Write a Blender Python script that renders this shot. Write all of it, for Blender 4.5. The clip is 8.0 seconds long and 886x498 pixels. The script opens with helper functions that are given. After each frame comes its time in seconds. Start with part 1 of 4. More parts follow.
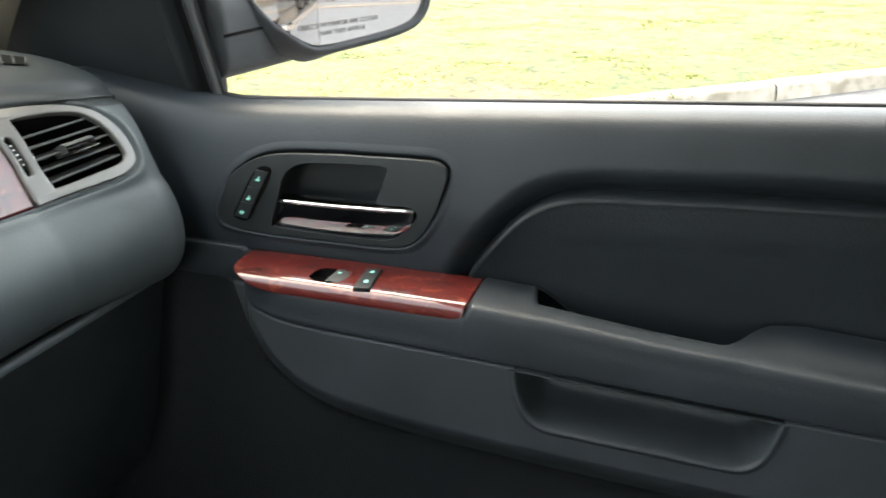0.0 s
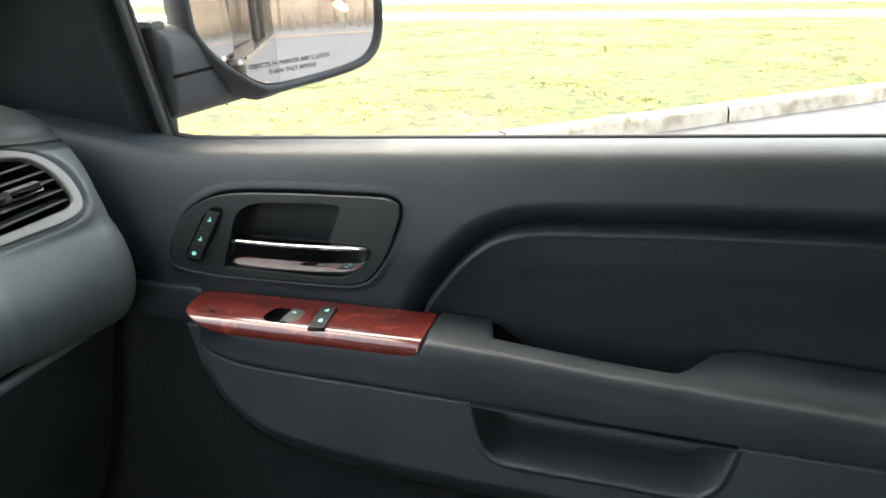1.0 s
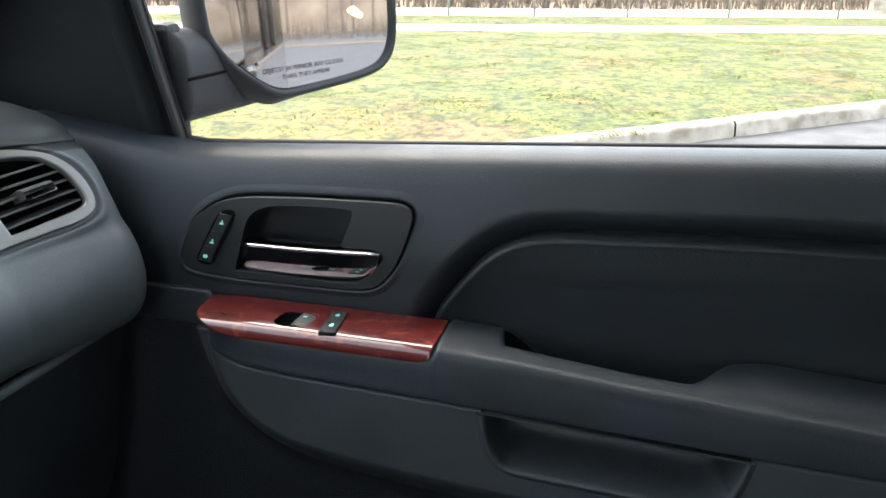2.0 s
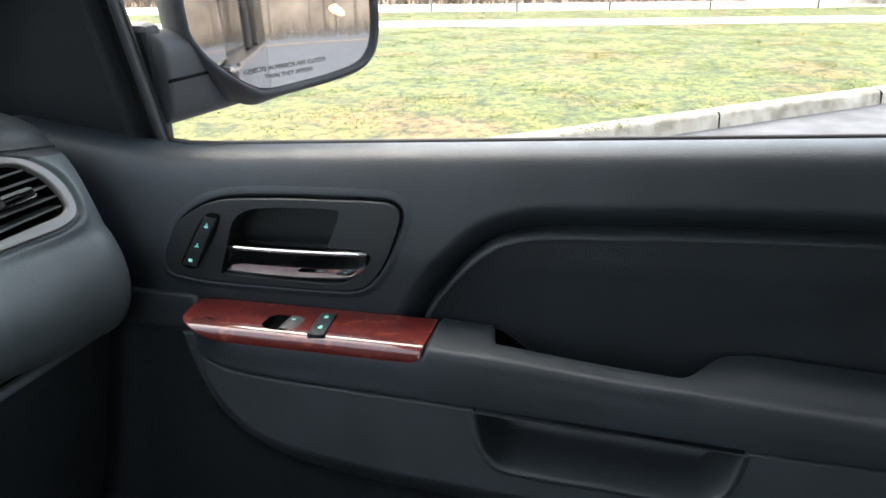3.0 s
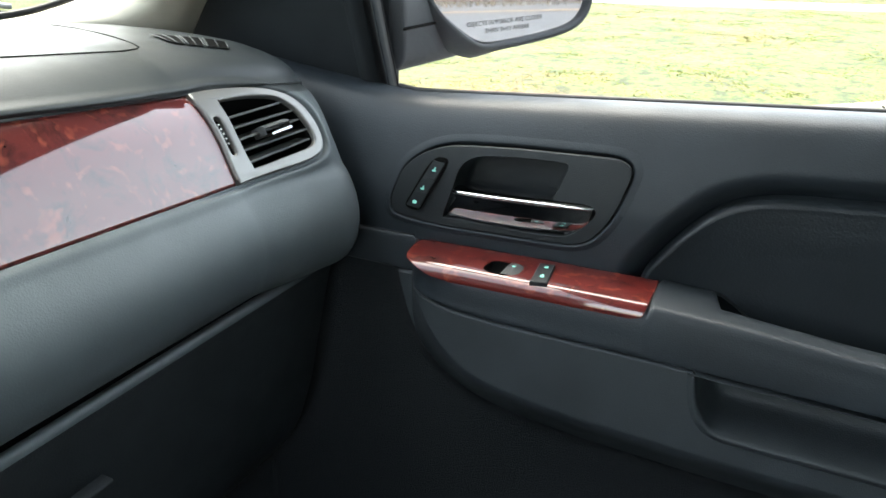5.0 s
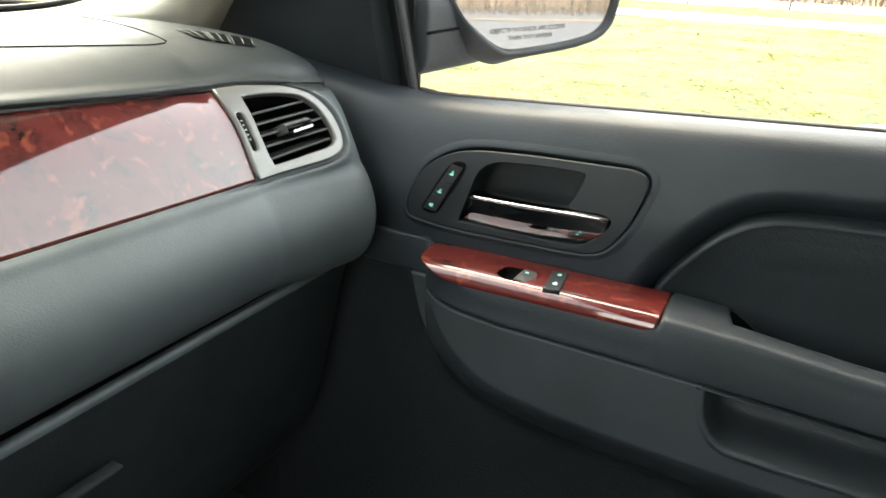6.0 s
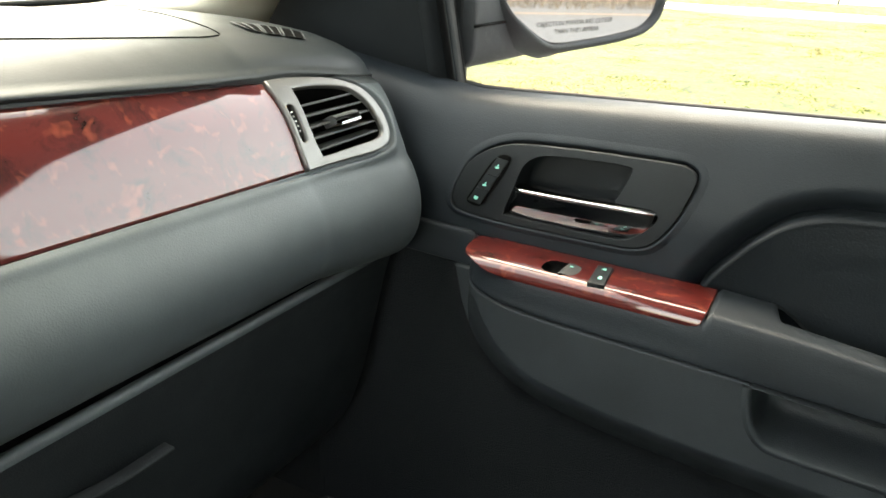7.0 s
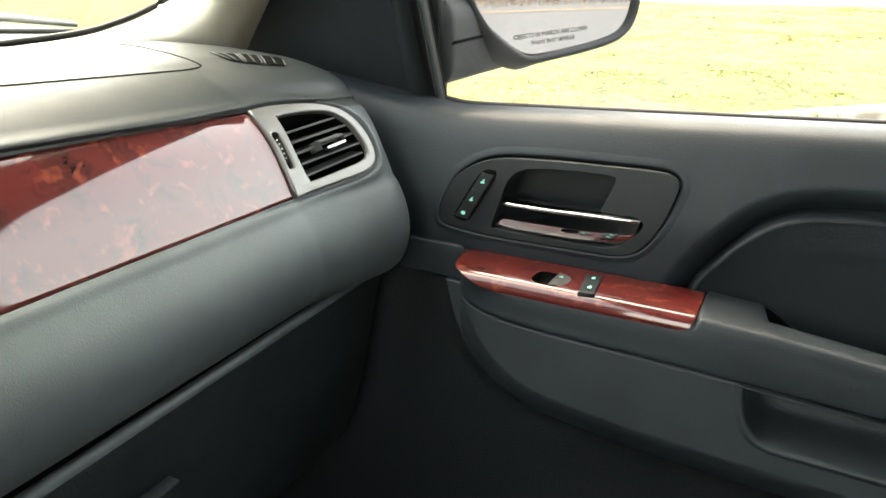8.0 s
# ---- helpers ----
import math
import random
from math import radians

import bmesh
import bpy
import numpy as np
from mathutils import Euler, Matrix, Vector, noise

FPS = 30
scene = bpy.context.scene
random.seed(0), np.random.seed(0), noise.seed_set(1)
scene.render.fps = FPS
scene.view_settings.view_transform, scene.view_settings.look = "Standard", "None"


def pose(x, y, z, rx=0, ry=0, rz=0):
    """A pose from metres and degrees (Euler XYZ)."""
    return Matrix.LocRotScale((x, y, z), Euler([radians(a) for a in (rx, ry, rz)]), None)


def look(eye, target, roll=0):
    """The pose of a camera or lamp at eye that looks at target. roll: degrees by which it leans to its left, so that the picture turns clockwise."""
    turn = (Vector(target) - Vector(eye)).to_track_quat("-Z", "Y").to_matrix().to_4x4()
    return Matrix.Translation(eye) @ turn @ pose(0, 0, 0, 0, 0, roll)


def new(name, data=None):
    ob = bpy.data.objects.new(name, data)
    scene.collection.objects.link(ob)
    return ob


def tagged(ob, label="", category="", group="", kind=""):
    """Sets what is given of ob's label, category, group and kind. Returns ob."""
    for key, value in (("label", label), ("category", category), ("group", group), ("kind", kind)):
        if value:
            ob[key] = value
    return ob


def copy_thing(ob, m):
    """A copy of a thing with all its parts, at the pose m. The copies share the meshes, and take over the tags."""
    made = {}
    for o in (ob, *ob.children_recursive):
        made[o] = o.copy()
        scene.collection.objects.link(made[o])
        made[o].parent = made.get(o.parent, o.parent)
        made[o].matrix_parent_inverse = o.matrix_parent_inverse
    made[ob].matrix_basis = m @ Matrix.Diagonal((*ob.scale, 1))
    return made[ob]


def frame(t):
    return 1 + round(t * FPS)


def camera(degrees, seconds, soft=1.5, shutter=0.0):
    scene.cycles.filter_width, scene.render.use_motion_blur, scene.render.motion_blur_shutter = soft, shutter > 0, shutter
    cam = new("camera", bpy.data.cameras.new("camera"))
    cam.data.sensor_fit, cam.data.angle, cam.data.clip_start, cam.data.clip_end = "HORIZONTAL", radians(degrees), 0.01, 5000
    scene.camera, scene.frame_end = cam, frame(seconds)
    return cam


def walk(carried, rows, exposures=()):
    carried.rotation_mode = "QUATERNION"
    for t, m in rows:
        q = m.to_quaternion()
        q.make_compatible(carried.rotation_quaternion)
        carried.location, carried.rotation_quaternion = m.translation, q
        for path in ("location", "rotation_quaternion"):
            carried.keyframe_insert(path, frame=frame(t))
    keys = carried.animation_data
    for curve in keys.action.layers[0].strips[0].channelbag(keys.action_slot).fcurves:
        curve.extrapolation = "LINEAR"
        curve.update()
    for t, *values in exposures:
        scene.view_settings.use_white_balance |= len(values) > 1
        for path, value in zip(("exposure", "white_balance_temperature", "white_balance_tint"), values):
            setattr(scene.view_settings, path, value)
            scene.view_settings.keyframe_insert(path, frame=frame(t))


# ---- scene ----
cam = camera(60.0, 8.0, soft=1.6, shutter=0.35)
PATH = [
    (0, (0.0646, -0.0017, 1.4727), (-0.3952, 1.4934, 0.808), 0.1),
    (0.5, (0.0774, 0.0076, 1.4727), (-0.2831, 1.5351, 0.8191), 0.7),
    (1, (0.0765, 0.0034, 1.4846), (-0.3153, 1.5393, 0.8718), -0.4),
    (1.5, (0.0688, 0.0, 1.4804), (-0.3426, 1.5402, 0.8896), 0.7),
    (3, (0.0646, 0.0102, 1.4778), (-0.3111, 1.5563, 0.8802), -0.6),
    (3.5, (0.0578, 0.0051, 1.4769), (-0.3205, 1.547, 0.87), 0.1),
    (4, (0.0519, 0.0, 1.4736), (-0.3612, 1.5317, 0.8624), 0.7),
    (4.5, (-0.0281, -0.0408, 1.4667), (-0.5729, 1.4365, 0.8258), 0.3),
    (4.7, (-0.0467, -0.051, 1.4633), (-0.6205, 1.411, 0.8122), 0.7),
    (5.8, (-0.0298, -0.0476, 1.4515), (-0.6902, 1.3829, 0.8131), 1.9),
    (6, (-0.0416, -0.0561, 1.4583), (-0.6783, 1.3846, 0.8182), 3.2),
    (6.5, (-0.0595, -0.0739, 1.4608), (-0.7327, 1.3591, 0.8429), 3.2),
    (7, (-0.0485, -0.0654, 1.4574), (-0.7531, 1.3362, 0.802), 3),
    (7.5, (-0.0391, -0.062, 1.4804), (-0.731, 1.3472, 0.8276), -1.5),
    (8, (-0.0527, -0.0706, 1.4778), (-0.7293, 1.3472, 0.8258), 0.4),
]
EXPOSURES = [(0.0, 4.02, 7750, 7), (1.0, 3.93, 7700, 8), (1.5, 3.66, 7200, 9), (3.0, 3.46, 7000, 10), (4.0, 3.48, 6900, 10), (4.5, 3.66, 6800, 7), (6.0, 4.08, 8100, 5), (8.0, 4.08, 8450, 6)]
walk(cam, [(t, look(eye, target, roll)) for t, eye, target, roll in PATH], EXPOSURES)

# ---- daylight: a bright overcast sky and a soft sun ----
SUN_HIGH, SUN_TURN = radians(58), radians(300)
world = bpy.data.worlds.new("sky")
scene.world = world
world.use_nodes = True
wn = world.node_tree
sky = wn.nodes.new("ShaderNodeTexSky")
sky.sky_type, sky.sun_disc = "NISHITA", False
sky.sun_elevation, sky.sun_rotation = SUN_HIGH, SUN_TURN
sky.air_density, sky.dust_density, sky.ozone_density = 1.0, 2.2, 0.9
wn.nodes["Background"].inputs["Strength"].default_value = 0.15
haze = wn.nodes.new("ShaderNodeHueSaturation")
haze.inputs["Saturation"].default_value = 0.56
wn.links.new(sky.outputs["Color"], haze.inputs["Color"])
wn.links.new(haze.outputs["Color"], wn.nodes["Background"].inputs["Color"])
sun = new("sun", bpy.data.lights.new("sun", "SUN"))
sun.data.energy, sun.data.angle, sun.data.color = 0.5, radians(84), (1.0, 0.98, 0.95)
sun.matrix_basis = look((0, 0, 30), (-30 * math.sin(SUN_TURN) / math.tan(SUN_HIGH), -30 * math.cos(SUN_TURN) / math.tan(SUN_HIGH), 0))


# ---- materials ----
def material(name, colour, rough=0.5, metal=0.0, coat=0.0, spec=0.5):
    m = bpy.data.materials.new(name)
    m.use_nodes = True
    b = m.node_tree.nodes["Principled BSDF"]
    b.inputs["Base Color"].default_value = (*colour, 1)
    b.inputs["Roughness"].default_value = rough
    b.inputs["Metallic"].default_value = metal
    b.inputs["Coat Weight"].default_value = coat
    b.inputs["Coat Roughness"].default_value = 0.04
    b.inputs["Specular IOR Level"].default_value = spec
    return m, m.node_tree, b


def texture(nt, kind, scale, detail=4.0, stretch=(1, 1, 1), coords="Object"):
    co = nt.nodes.new("ShaderNodeTexCoord")
    mp = nt.nodes.new("ShaderNodeMapping")
    mp.inputs["Scale"].default_value = stretch
    nt.links.new(co.outputs[coords], mp.inputs["Vector"])
    tx = nt.nodes.new("ShaderNodeTexNoise" if kind == "noise" else "ShaderNodeTexVoronoi")
    tx.inputs["Scale"].default_value = scale
    if kind == "noise":
        tx.inputs["Detail"].default_value = detail
    nt.links.new(mp.outputs["Vector"], tx.inputs["Vector"])
    return tx.outputs["Fac"] if kind == "noise" else tx.outputs["Distance"]


def ramp(nt, fac, stops):
    r = nt.nodes.new("ShaderNodeValToRGB")
    while len(r.color_ramp.elements) < len(stops):
        r.color_ramp.elements.new(0.5)
    for e, (p, c) in zip(r.color_ramp.elements, stops):
        e.position, e.color = p, (*c, 1)
    nt.links.new(fac, r.inputs["Fac"])
    return r.outputs["Color"]


def bump(nt, b, heights, strength=0.3, distance=0.001):
    """Chains bumps, each a (height, strength) pair, into the normal of b."""
    last = None
    for h, s in heights:
        n = nt.nodes.new("ShaderNodeBump")
        n.inputs["Strength"].default_value = s * strength
        n.inputs["Distance"].default_value = distance
        nt.links.new(h, n.inputs["Height"])
        if last:
            nt.links.new(last, n.inputs["Normal"])
        last = n.outputs["Normal"]
    nt.links.new(last, b.inputs["Normal"])


def rough_map(nt, b, fac, low, high):
    r = nt.nodes.new("ShaderNodeMapRange")
    r.inputs["To Min"].default_value, r.inputs["To Max"].default_value = low, high
    nt.links.new(fac, r.inputs["Value"])
    nt.links.new(r.outputs["Result"], b.inputs["Roughness"])


def grained(name, colour, rough, grain=520.0, strength=0.45, spec=0.45):
    """Moulded vinyl or plastic with a leather grain and faint dust."""
    m, nt, b = material(name, colour, rough, spec=spec)
    big = texture(nt, "noise", 9.0, 5)
    lo, hi = [c * 0.82 for c in colour], [c * 1.22 for c in colour]
    nt.links.new(ramp(nt, big, [(0.3, lo), (0.7, hi)]), b.inputs["Base Color"])
    rough_map(nt, b, texture(nt, "noise", 30.0, 4), rough - 0.07, rough + 0.09)
    cells = texture(nt, "voronoi", grain)
    fine = texture(nt, "noise", grain * 0.6, 3)
    bump(nt, b, [(cells, 1.0), (fine, 0.6)], strength, 0.0009)
    return m


VINYL = grained("charcoal_vinyl", (0.0172, 0.0224, 0.0276), 0.48, 640.0, 0.20, 0.32)
# One dash skin in two tones: lit face lighter, top darkened as shade.
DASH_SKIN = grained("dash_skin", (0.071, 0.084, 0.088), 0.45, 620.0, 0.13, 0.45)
DASH_SKIN_DIM = grained("dimmed_dash_skin", (0.021, 0.0255, 0.027), 0.46, 520.0, 0.10, 0.45)
GREY_PLASTIC = grained("grey_plastic", (0.045, 0.047, 0.047), 0.5, 900.0, 0.15)
LEATHER = grained("charcoal_leather", (0.0105, 0.0142, 0.0178), 0.52, 420.0, 0.35, 0.36)
PLASTIC = grained("black_plastic", (0.0130, 0.0162, 0.0185), 0.48, 900.0, 0.2, 0.3)
# The glovebox colour carries the shade below the bolster.
SHADED_LID = grained("shaded_lid_plastic", (0.0175, 0.0208, 0.0225), 0.6, 700.0, 0.3, 0.25)
LOWER = grained("lower_plastic", (0.0295, 0.0358, 0.0405), 0.5, 600.0, 0.26, 0.36)
SAIL = grained("sail_plastic", (0.0100, 0.0122, 0.0138), 0.78, 800.0, 0.3, 0.15)
MIRROR_PLASTIC = grained("mirror_plastic", (0.019, 0.0215, 0.0255), 0.55, 600.0, 0.3, 0.3)

RUBBER, rn, rb = material("rubber_seal", (0.008, 0.008, 0.009), 0.55)
bump(rn, rb, [(texture(rn, "noise", 300.0), 1.0)], 0.15)
GAP, gn, gb = material("dark_gap", (0.004, 0.004, 0.004), 0.8, spec=0.05)
bump(gn, gb, [(texture(gn, "noise", 200.0), 1.0)], 0.1)
CHROME, cn, cb = material("chrome", (0.72, 0.73, 0.74), 0.06, 1.0)
rough_map(cn, cb, texture(cn, "noise", 60.0), 0.04, 0.09)
DARK_CHROME, dn, db = material("smoked_chrome", (0.42, 0.43, 0.44), 0.06, 1.0)
rough_map(dn, db, texture(dn, "noise", 50.0), 0.04, 0.1)
SATIN, sn, sb = material("satin_silver", (0.215, 0.21, 0.20), 0.42, 0.8)
rough_map(sn, sb, texture(sn, "noise", 90.0), 0.3, 0.42)
bump(sn, sb, [(texture(sn, "noise", 1500.0), 1.0)], 0.06)
CREAM, pn, pb = material("cream_cloth", (0.56, 0.52, 0.43), 0.85)
bump(pn, pb, [(texture(pn, "voronoi", 900.0), 1.0)], 0.4)
HEADLINER, hn, hb = material("headliner_cloth", (0.16, 0.16, 0.155), 0.9)
bump(hn, hb, [(texture(hn, "noise", 400.0), 1.0)], 0.3)
CARPET, kn, kb = material("carpet", (0.0190, 0.0215, 0.0235), 0.95, spec=0.1)
bump(kn, kb, [(texture(kn, "noise", 500.0), 1.0)], 0.8, 0.004)
PAINT, an, ab = material("dark_paint", (0.035, 0.03, 0.03), 0.3, 0.5, 1.0)
rough_map(an, ab, texture(an, "noise", 15.0), 0.25, 0.4)
TEAL, tn, tb = material("lit_teal_print", (0.25, 0.62, 0.55), 0.5)
tb.inputs["Emission Color"].default_value = (0.2, 0.75, 0.62, 1)
tb.inputs["Emission Strength"].default_value = 0.025
WHITE_DOT, wdn, wdb = material("white_print", (0.7, 0.7, 0.68), 0.5)
PRINT, prn, prb = material("etched_print", (0.05, 0.05, 0.05), 0.7)
AMBER, amn, amb = material("amber_lamp", (0.9, 0.35, 0.05), 0.3)
amb.inputs["Emission Color"].default_value = (1.0, 0.42, 0.1, 1)
amb.inputs["Emission Strength"].default_value = 2.0


def burl(name, dark, mid, light, glow):
    """Lacquered burl veneer: swirled figure, small dark eyes, clear coat."""
    m, nt, b = material(name, mid, 0.4, 0.0, 1.0, 0.1)
    co = nt.nodes.new("ShaderNodeTexCoord")
    warp = nt.nodes.new("ShaderNodeTexNoise")
    warp.inputs["Scale"].default_value, warp.inputs["Detail"].default_value = 16.0, 3.0
    nt.links.new(co.outputs["Object"], warp.inputs["Vector"])
    mix = nt.nodes.new("ShaderNodeVectorMath")
    mix.operation = "MULTIPLY_ADD"
    mix.inputs[1].default_value = (0.05, 0.05, 0.05)
    nt.links.new(warp.outputs["Color"], mix.inputs[0])
    nt.links.new(co.outputs["Object"], mix.inputs[2])
    fig = nt.nodes.new("ShaderNodeTexNoise")
    fig.inputs["Scale"].default_value, fig.inputs["Detail"].default_value, fig.inputs["Roughness"].default_value = 30.0, 8.0, 0.66
    nt.links.new(mix.outputs["Vector"], fig.inputs["Vector"])
    base = ramp(nt, fig.outputs["Fac"], [(0.3, dark), (0.48, mid), (0.62, mid), (0.74, light)])
    eyes = nt.nodes.new("ShaderNodeTexVoronoi")
    eyes.inputs["Scale"].default_value = 55.0
    nt.links.new(mix.outputs["Vector"], eyes.inputs["Vector"])
    spot = ramp(nt, eyes.outputs["Distance"], [(0.05, (0.35, 0.3, 0.3)), (0.22, (1, 1, 1))])
    mul = nt.nodes.new("ShaderNodeMix")
    mul.data_type, mul.blend_type = "RGBA", "MULTIPLY"
    mul.inputs["Factor"].default_value = 0.35
    nt.links.new(base, mul.inputs["A"])
    nt.links.new(spot, mul.inputs["B"])
    fleck = nt.nodes.new("ShaderNodeTexNoise")
    fleck.inputs["Scale"].default_value, fleck.inputs["Detail"].default_value, fleck.inputs["Roughness"].default_value = 62.0, 2.0, 0.45
    nt.links.new(mix.outputs["Vector"], fleck.inputs["Vector"])
    curl = nt.nodes.new("ShaderNodeMix")
    curl.data_type = "RGBA"
    nt.links.new(ramp(nt, fleck.outputs["Fac"], [(0.60, (0, 0, 0)), (0.72, (1, 1, 1))]), curl.inputs["Factor"])
    nt.links.new(mul.outputs["Result"], curl.inputs["A"])
    curl.inputs["B"].default_value = (*glow, 1)
    nt.links.new(curl.outputs["Result"], b.inputs["Base Color"])
    b.inputs["Coat Roughness"].default_value = 0.05
    b.inputs["Coat IOR"].default_value = 1.66
    return m


WOOD = burl("red_burl", (0.02, 0.004, 0.003), (0.092, 0.0122, 0.0105), (0.15, 0.024, 0.017), (0.19, 0.041, 0.024))

GLASS = bpy.data.materials.new("window_glass")
GLASS.use_nodes = True
gt = GLASS.node_tree
gt.nodes.remove(gt.nodes["Principled BSDF"])
clear, shine, both, fres = (gt.nodes.new(k) for k in ("ShaderNodeBsdfTransparent", "ShaderNodeBsdfGlossy", "ShaderNodeMixShader", "ShaderNodeFresnel"))
clear.inputs["Color"].default_value = (0.93, 0.95, 0.93, 1)
shine.inputs["Roughness"].default_value = 0.02
fres.inputs["IOR"].default_value = 1.35
gt.links.new(fres.outputs["Fac"], both.inputs["Fac"])
gt.links.new(clear.outputs["BSDF"], both.inputs[1])
gt.links.new(shine.outputs["BSDF"], both.inputs[2])
gt.links.new(both.outputs["Shader"], gt.nodes["Material Output"].inputs["Surface"])

SCREEN_GLASS = GLASS.copy()
SCREEN_GLASS.name = "tinted_windscreen_glass"
SCREEN_GLASS.node_tree.nodes["Transparent BSDF"].inputs["Color"].default_value = (0.66, 0.69, 0.67, 1)
PRIVACY = GLASS.copy()
PRIVACY.name = "privacy_glass"
PRIVACY.node_tree.nodes["Transparent BSDF"].inputs["Color"].default_value = (0.62, 0.64, 0.63, 1)
MIRROR, min_, mib = material("mirror_silver", (0.52, 0.53, 0.55), 0.015, 1.0)
rough_map(min_, mib, texture(min_, "noise", 25.0), 0.01, 0.03)


def patchy(name, stops, scale, rough, fine, relief, coords="Object"):
    m, nt, b = material(name, stops[0][1], rough)
    a = texture(nt, "noise", scale, 6, coords=coords)
    nt.links.new(ramp(nt, a, stops), b.inputs["Base Color"])
    bump(nt, b, [(texture(nt, "noise", fine, 5, coords=coords), 1.0)], relief, 0.02)
    return m, nt, b


ASPHALT = patchy("asphalt", [(0.3, (0.05, 0.05, 0.052)), (0.7, (0.095, 0.095, 0.1))], 3.0, 0.85, 120.0, 0.5)[0]
CONCRETE = patchy("kerb_concrete", [(0.34, (0.17, 0.145, 0.11)), (0.46, (0.26, 0.23, 0.185)), (0.66, (0.37, 0.335, 0.28))], 5.0, 0.85, 60.0, 0.4)[0]
PALE = patchy("pale_gravel", [(0.3, (0.34, 0.32, 0.29)), (0.7, (0.46, 0.44, 0.4))], 2.0, 0.9, 40.0, 0.4)[0]
TURF, tn_, tb_ = patchy("turf_soil", [(0.36, (0.105, 0.078, 0.029)), (0.45, (0.056, 0.068, 0.015)), (0.54, (0.076, 0.088, 0.019)), (0.65, (0.112, 0.095, 0.033))], 0.7, 0.95, 45.0, 0.2)


def blend(nt, kind, factor, a, b):
    m = nt.nodes.new("ShaderNodeMix")
    m.data_type, m.blend_type = "RGBA", kind
    if isinstance(factor, float):
        m.inputs["Factor"].default_value = factor
    else:
        nt.links.new(factor, m.inputs["Factor"])
    nt.links.new(a, m.inputs["A"])
    if isinstance(b, tuple):
        m.inputs["B"].default_value = (*b, 1)
    else:
        nt.links.new(b, m.inputs["B"])
    return m.outputs["Result"]


turf = tb_.inputs["Base Color"].links[0].from_socket
turf = blend(tn_, "MULTIPLY", 0.9, turf, ramp(tn_, texture(tn_, "noise", 2.6, 8, (1.0, 0.8, 1)), [(0.36, (0.50, 0.60, 0.42)), (0.5, (0.97, 0.98, 0.92)), (0.62, (1.22, 1.14, 1.05))]))
turf = blend(tn_, "MULTIPLY", 1.0, turf, ramp(tn_, texture(tn_, "noise", 7.5, 7, (1.0, 0.75, 1)), [(0.38, (0.34, 0.44, 0.31)), (0.48, (0.92, 0.95, 0.87)), (0.62, (1.32, 1.22, 1.12))]))
turf = blend(tn_, "MULTIPLY", 1.0, turf, ramp(tn_, texture(tn_, "noise", 26.0, 5, (1.0, 0.6, 1)), [(0.36, (0.40, 0.49, 0.36)), (0.5, (0.97, 0.98, 0.92)), (0.64, (1.36, 1.26, 1.15))]))
# a worn straw-coloured patch by the kerb
spot_at = tn_.nodes.new("ShaderNodeVectorMath")
spot_at.operation = "DISTANCE"
spot_at.inputs[1].default_value = (-2.3, 5.9, 0.13)
tn_.links.new(tn_.nodes.new("ShaderNodeTexCoord").outputs["Object"], spot_at.inputs[0])
ragged = tn_.nodes.new("ShaderNodeMath")
ragged.operation = "MULTIPLY_ADD"
ragged.inputs[1].default_value = 3.6
tn_.links.new(texture(tn_, "noise", 1.6, 6), ragged.inputs[0])
tn_.links.new(spot_at.outputs["Value"], ragged.inputs[2])
worn = tn_.nodes.new("ShaderNodeMapRange")
worn.inputs["From Min"].default_value, worn.inputs["From Max"].default_value = 3.9, 2.6
tn_.links.new(ragged.outputs["Value"], worn.inputs["Value"])
turf = blend(tn_, "MIX", worn.outputs["Result"], turf, blend(tn_, "MULTIPLY", 0.6, turf, (1.9, 1.15, 1.6)))
tn_.links.new(turf, tb_.inputs["Base Color"])
LITTER = patchy("leaf_litter", [(0.3, (0.12, 0.08, 0.05)), (0.7, (0.26, 0.19, 0.12))], 1.5, 0.95, 20.0, 0.8)[0]
BARK = patchy("bark", [(0.3, (0.07, 0.055, 0.042)), (0.7, (0.17, 0.135, 0.1))], 3.0, 0.9, 25.0, 0.8)[0]
STEEL = material("galvanised_steel", (0.35, 0.36, 0.37), 0.45, 0.8)[0]

BLADE, bn, bb = material("grass_blade", (0.12, 0.16, 0.04), 0.85, spec=0.1)
info = bn.nodes.new("ShaderNodeNewGeometry")
patch = texture(bn, "noise", 0.55, 5)
half = bn.nodes.new("ShaderNodeMath")
half.operation = "MULTIPLY_ADD"
half.inputs[1].default_value, half.inputs[2].default_value = 0.16, -0.08
bn.links.new(info.outputs["Random Per Island"], half.inputs[0])
addn = bn.nodes.new("ShaderNodeMath")
bn.links.new(half.outputs["Value"], addn.inputs[0])
bn.links.new(patch, addn.inputs[1])
bn.links.new(ramp(bn, addn.outputs["Value"], [(0.28, (0.18, 0.13, 0.055)), (0.42, (0.088, 0.110, 0.029)), (0.55, (0.118, 0.138, 0.038)), (0.72, (0.18, 0.155, 0.065))]), bb.inputs["Base Color"])

# ---- building helpers ----
# The car is drawn in its own units (1 unit = UNIT metres; x to the tail, y to the passenger side), then set on the road.
UNIT, RIDE = 0.85, 0.06


def car(p):
    return (UNIT * p[0], UNIT * p[1], UNIT * p[2] + RIDE)


def thing(name, at, label, category, kind="", group=""):
    ob = new(name)
    ob.empty_display_size = 0.05
    ob.matrix_basis = Matrix.Translation(at)
    return tagged(ob, label, category, group, kind)


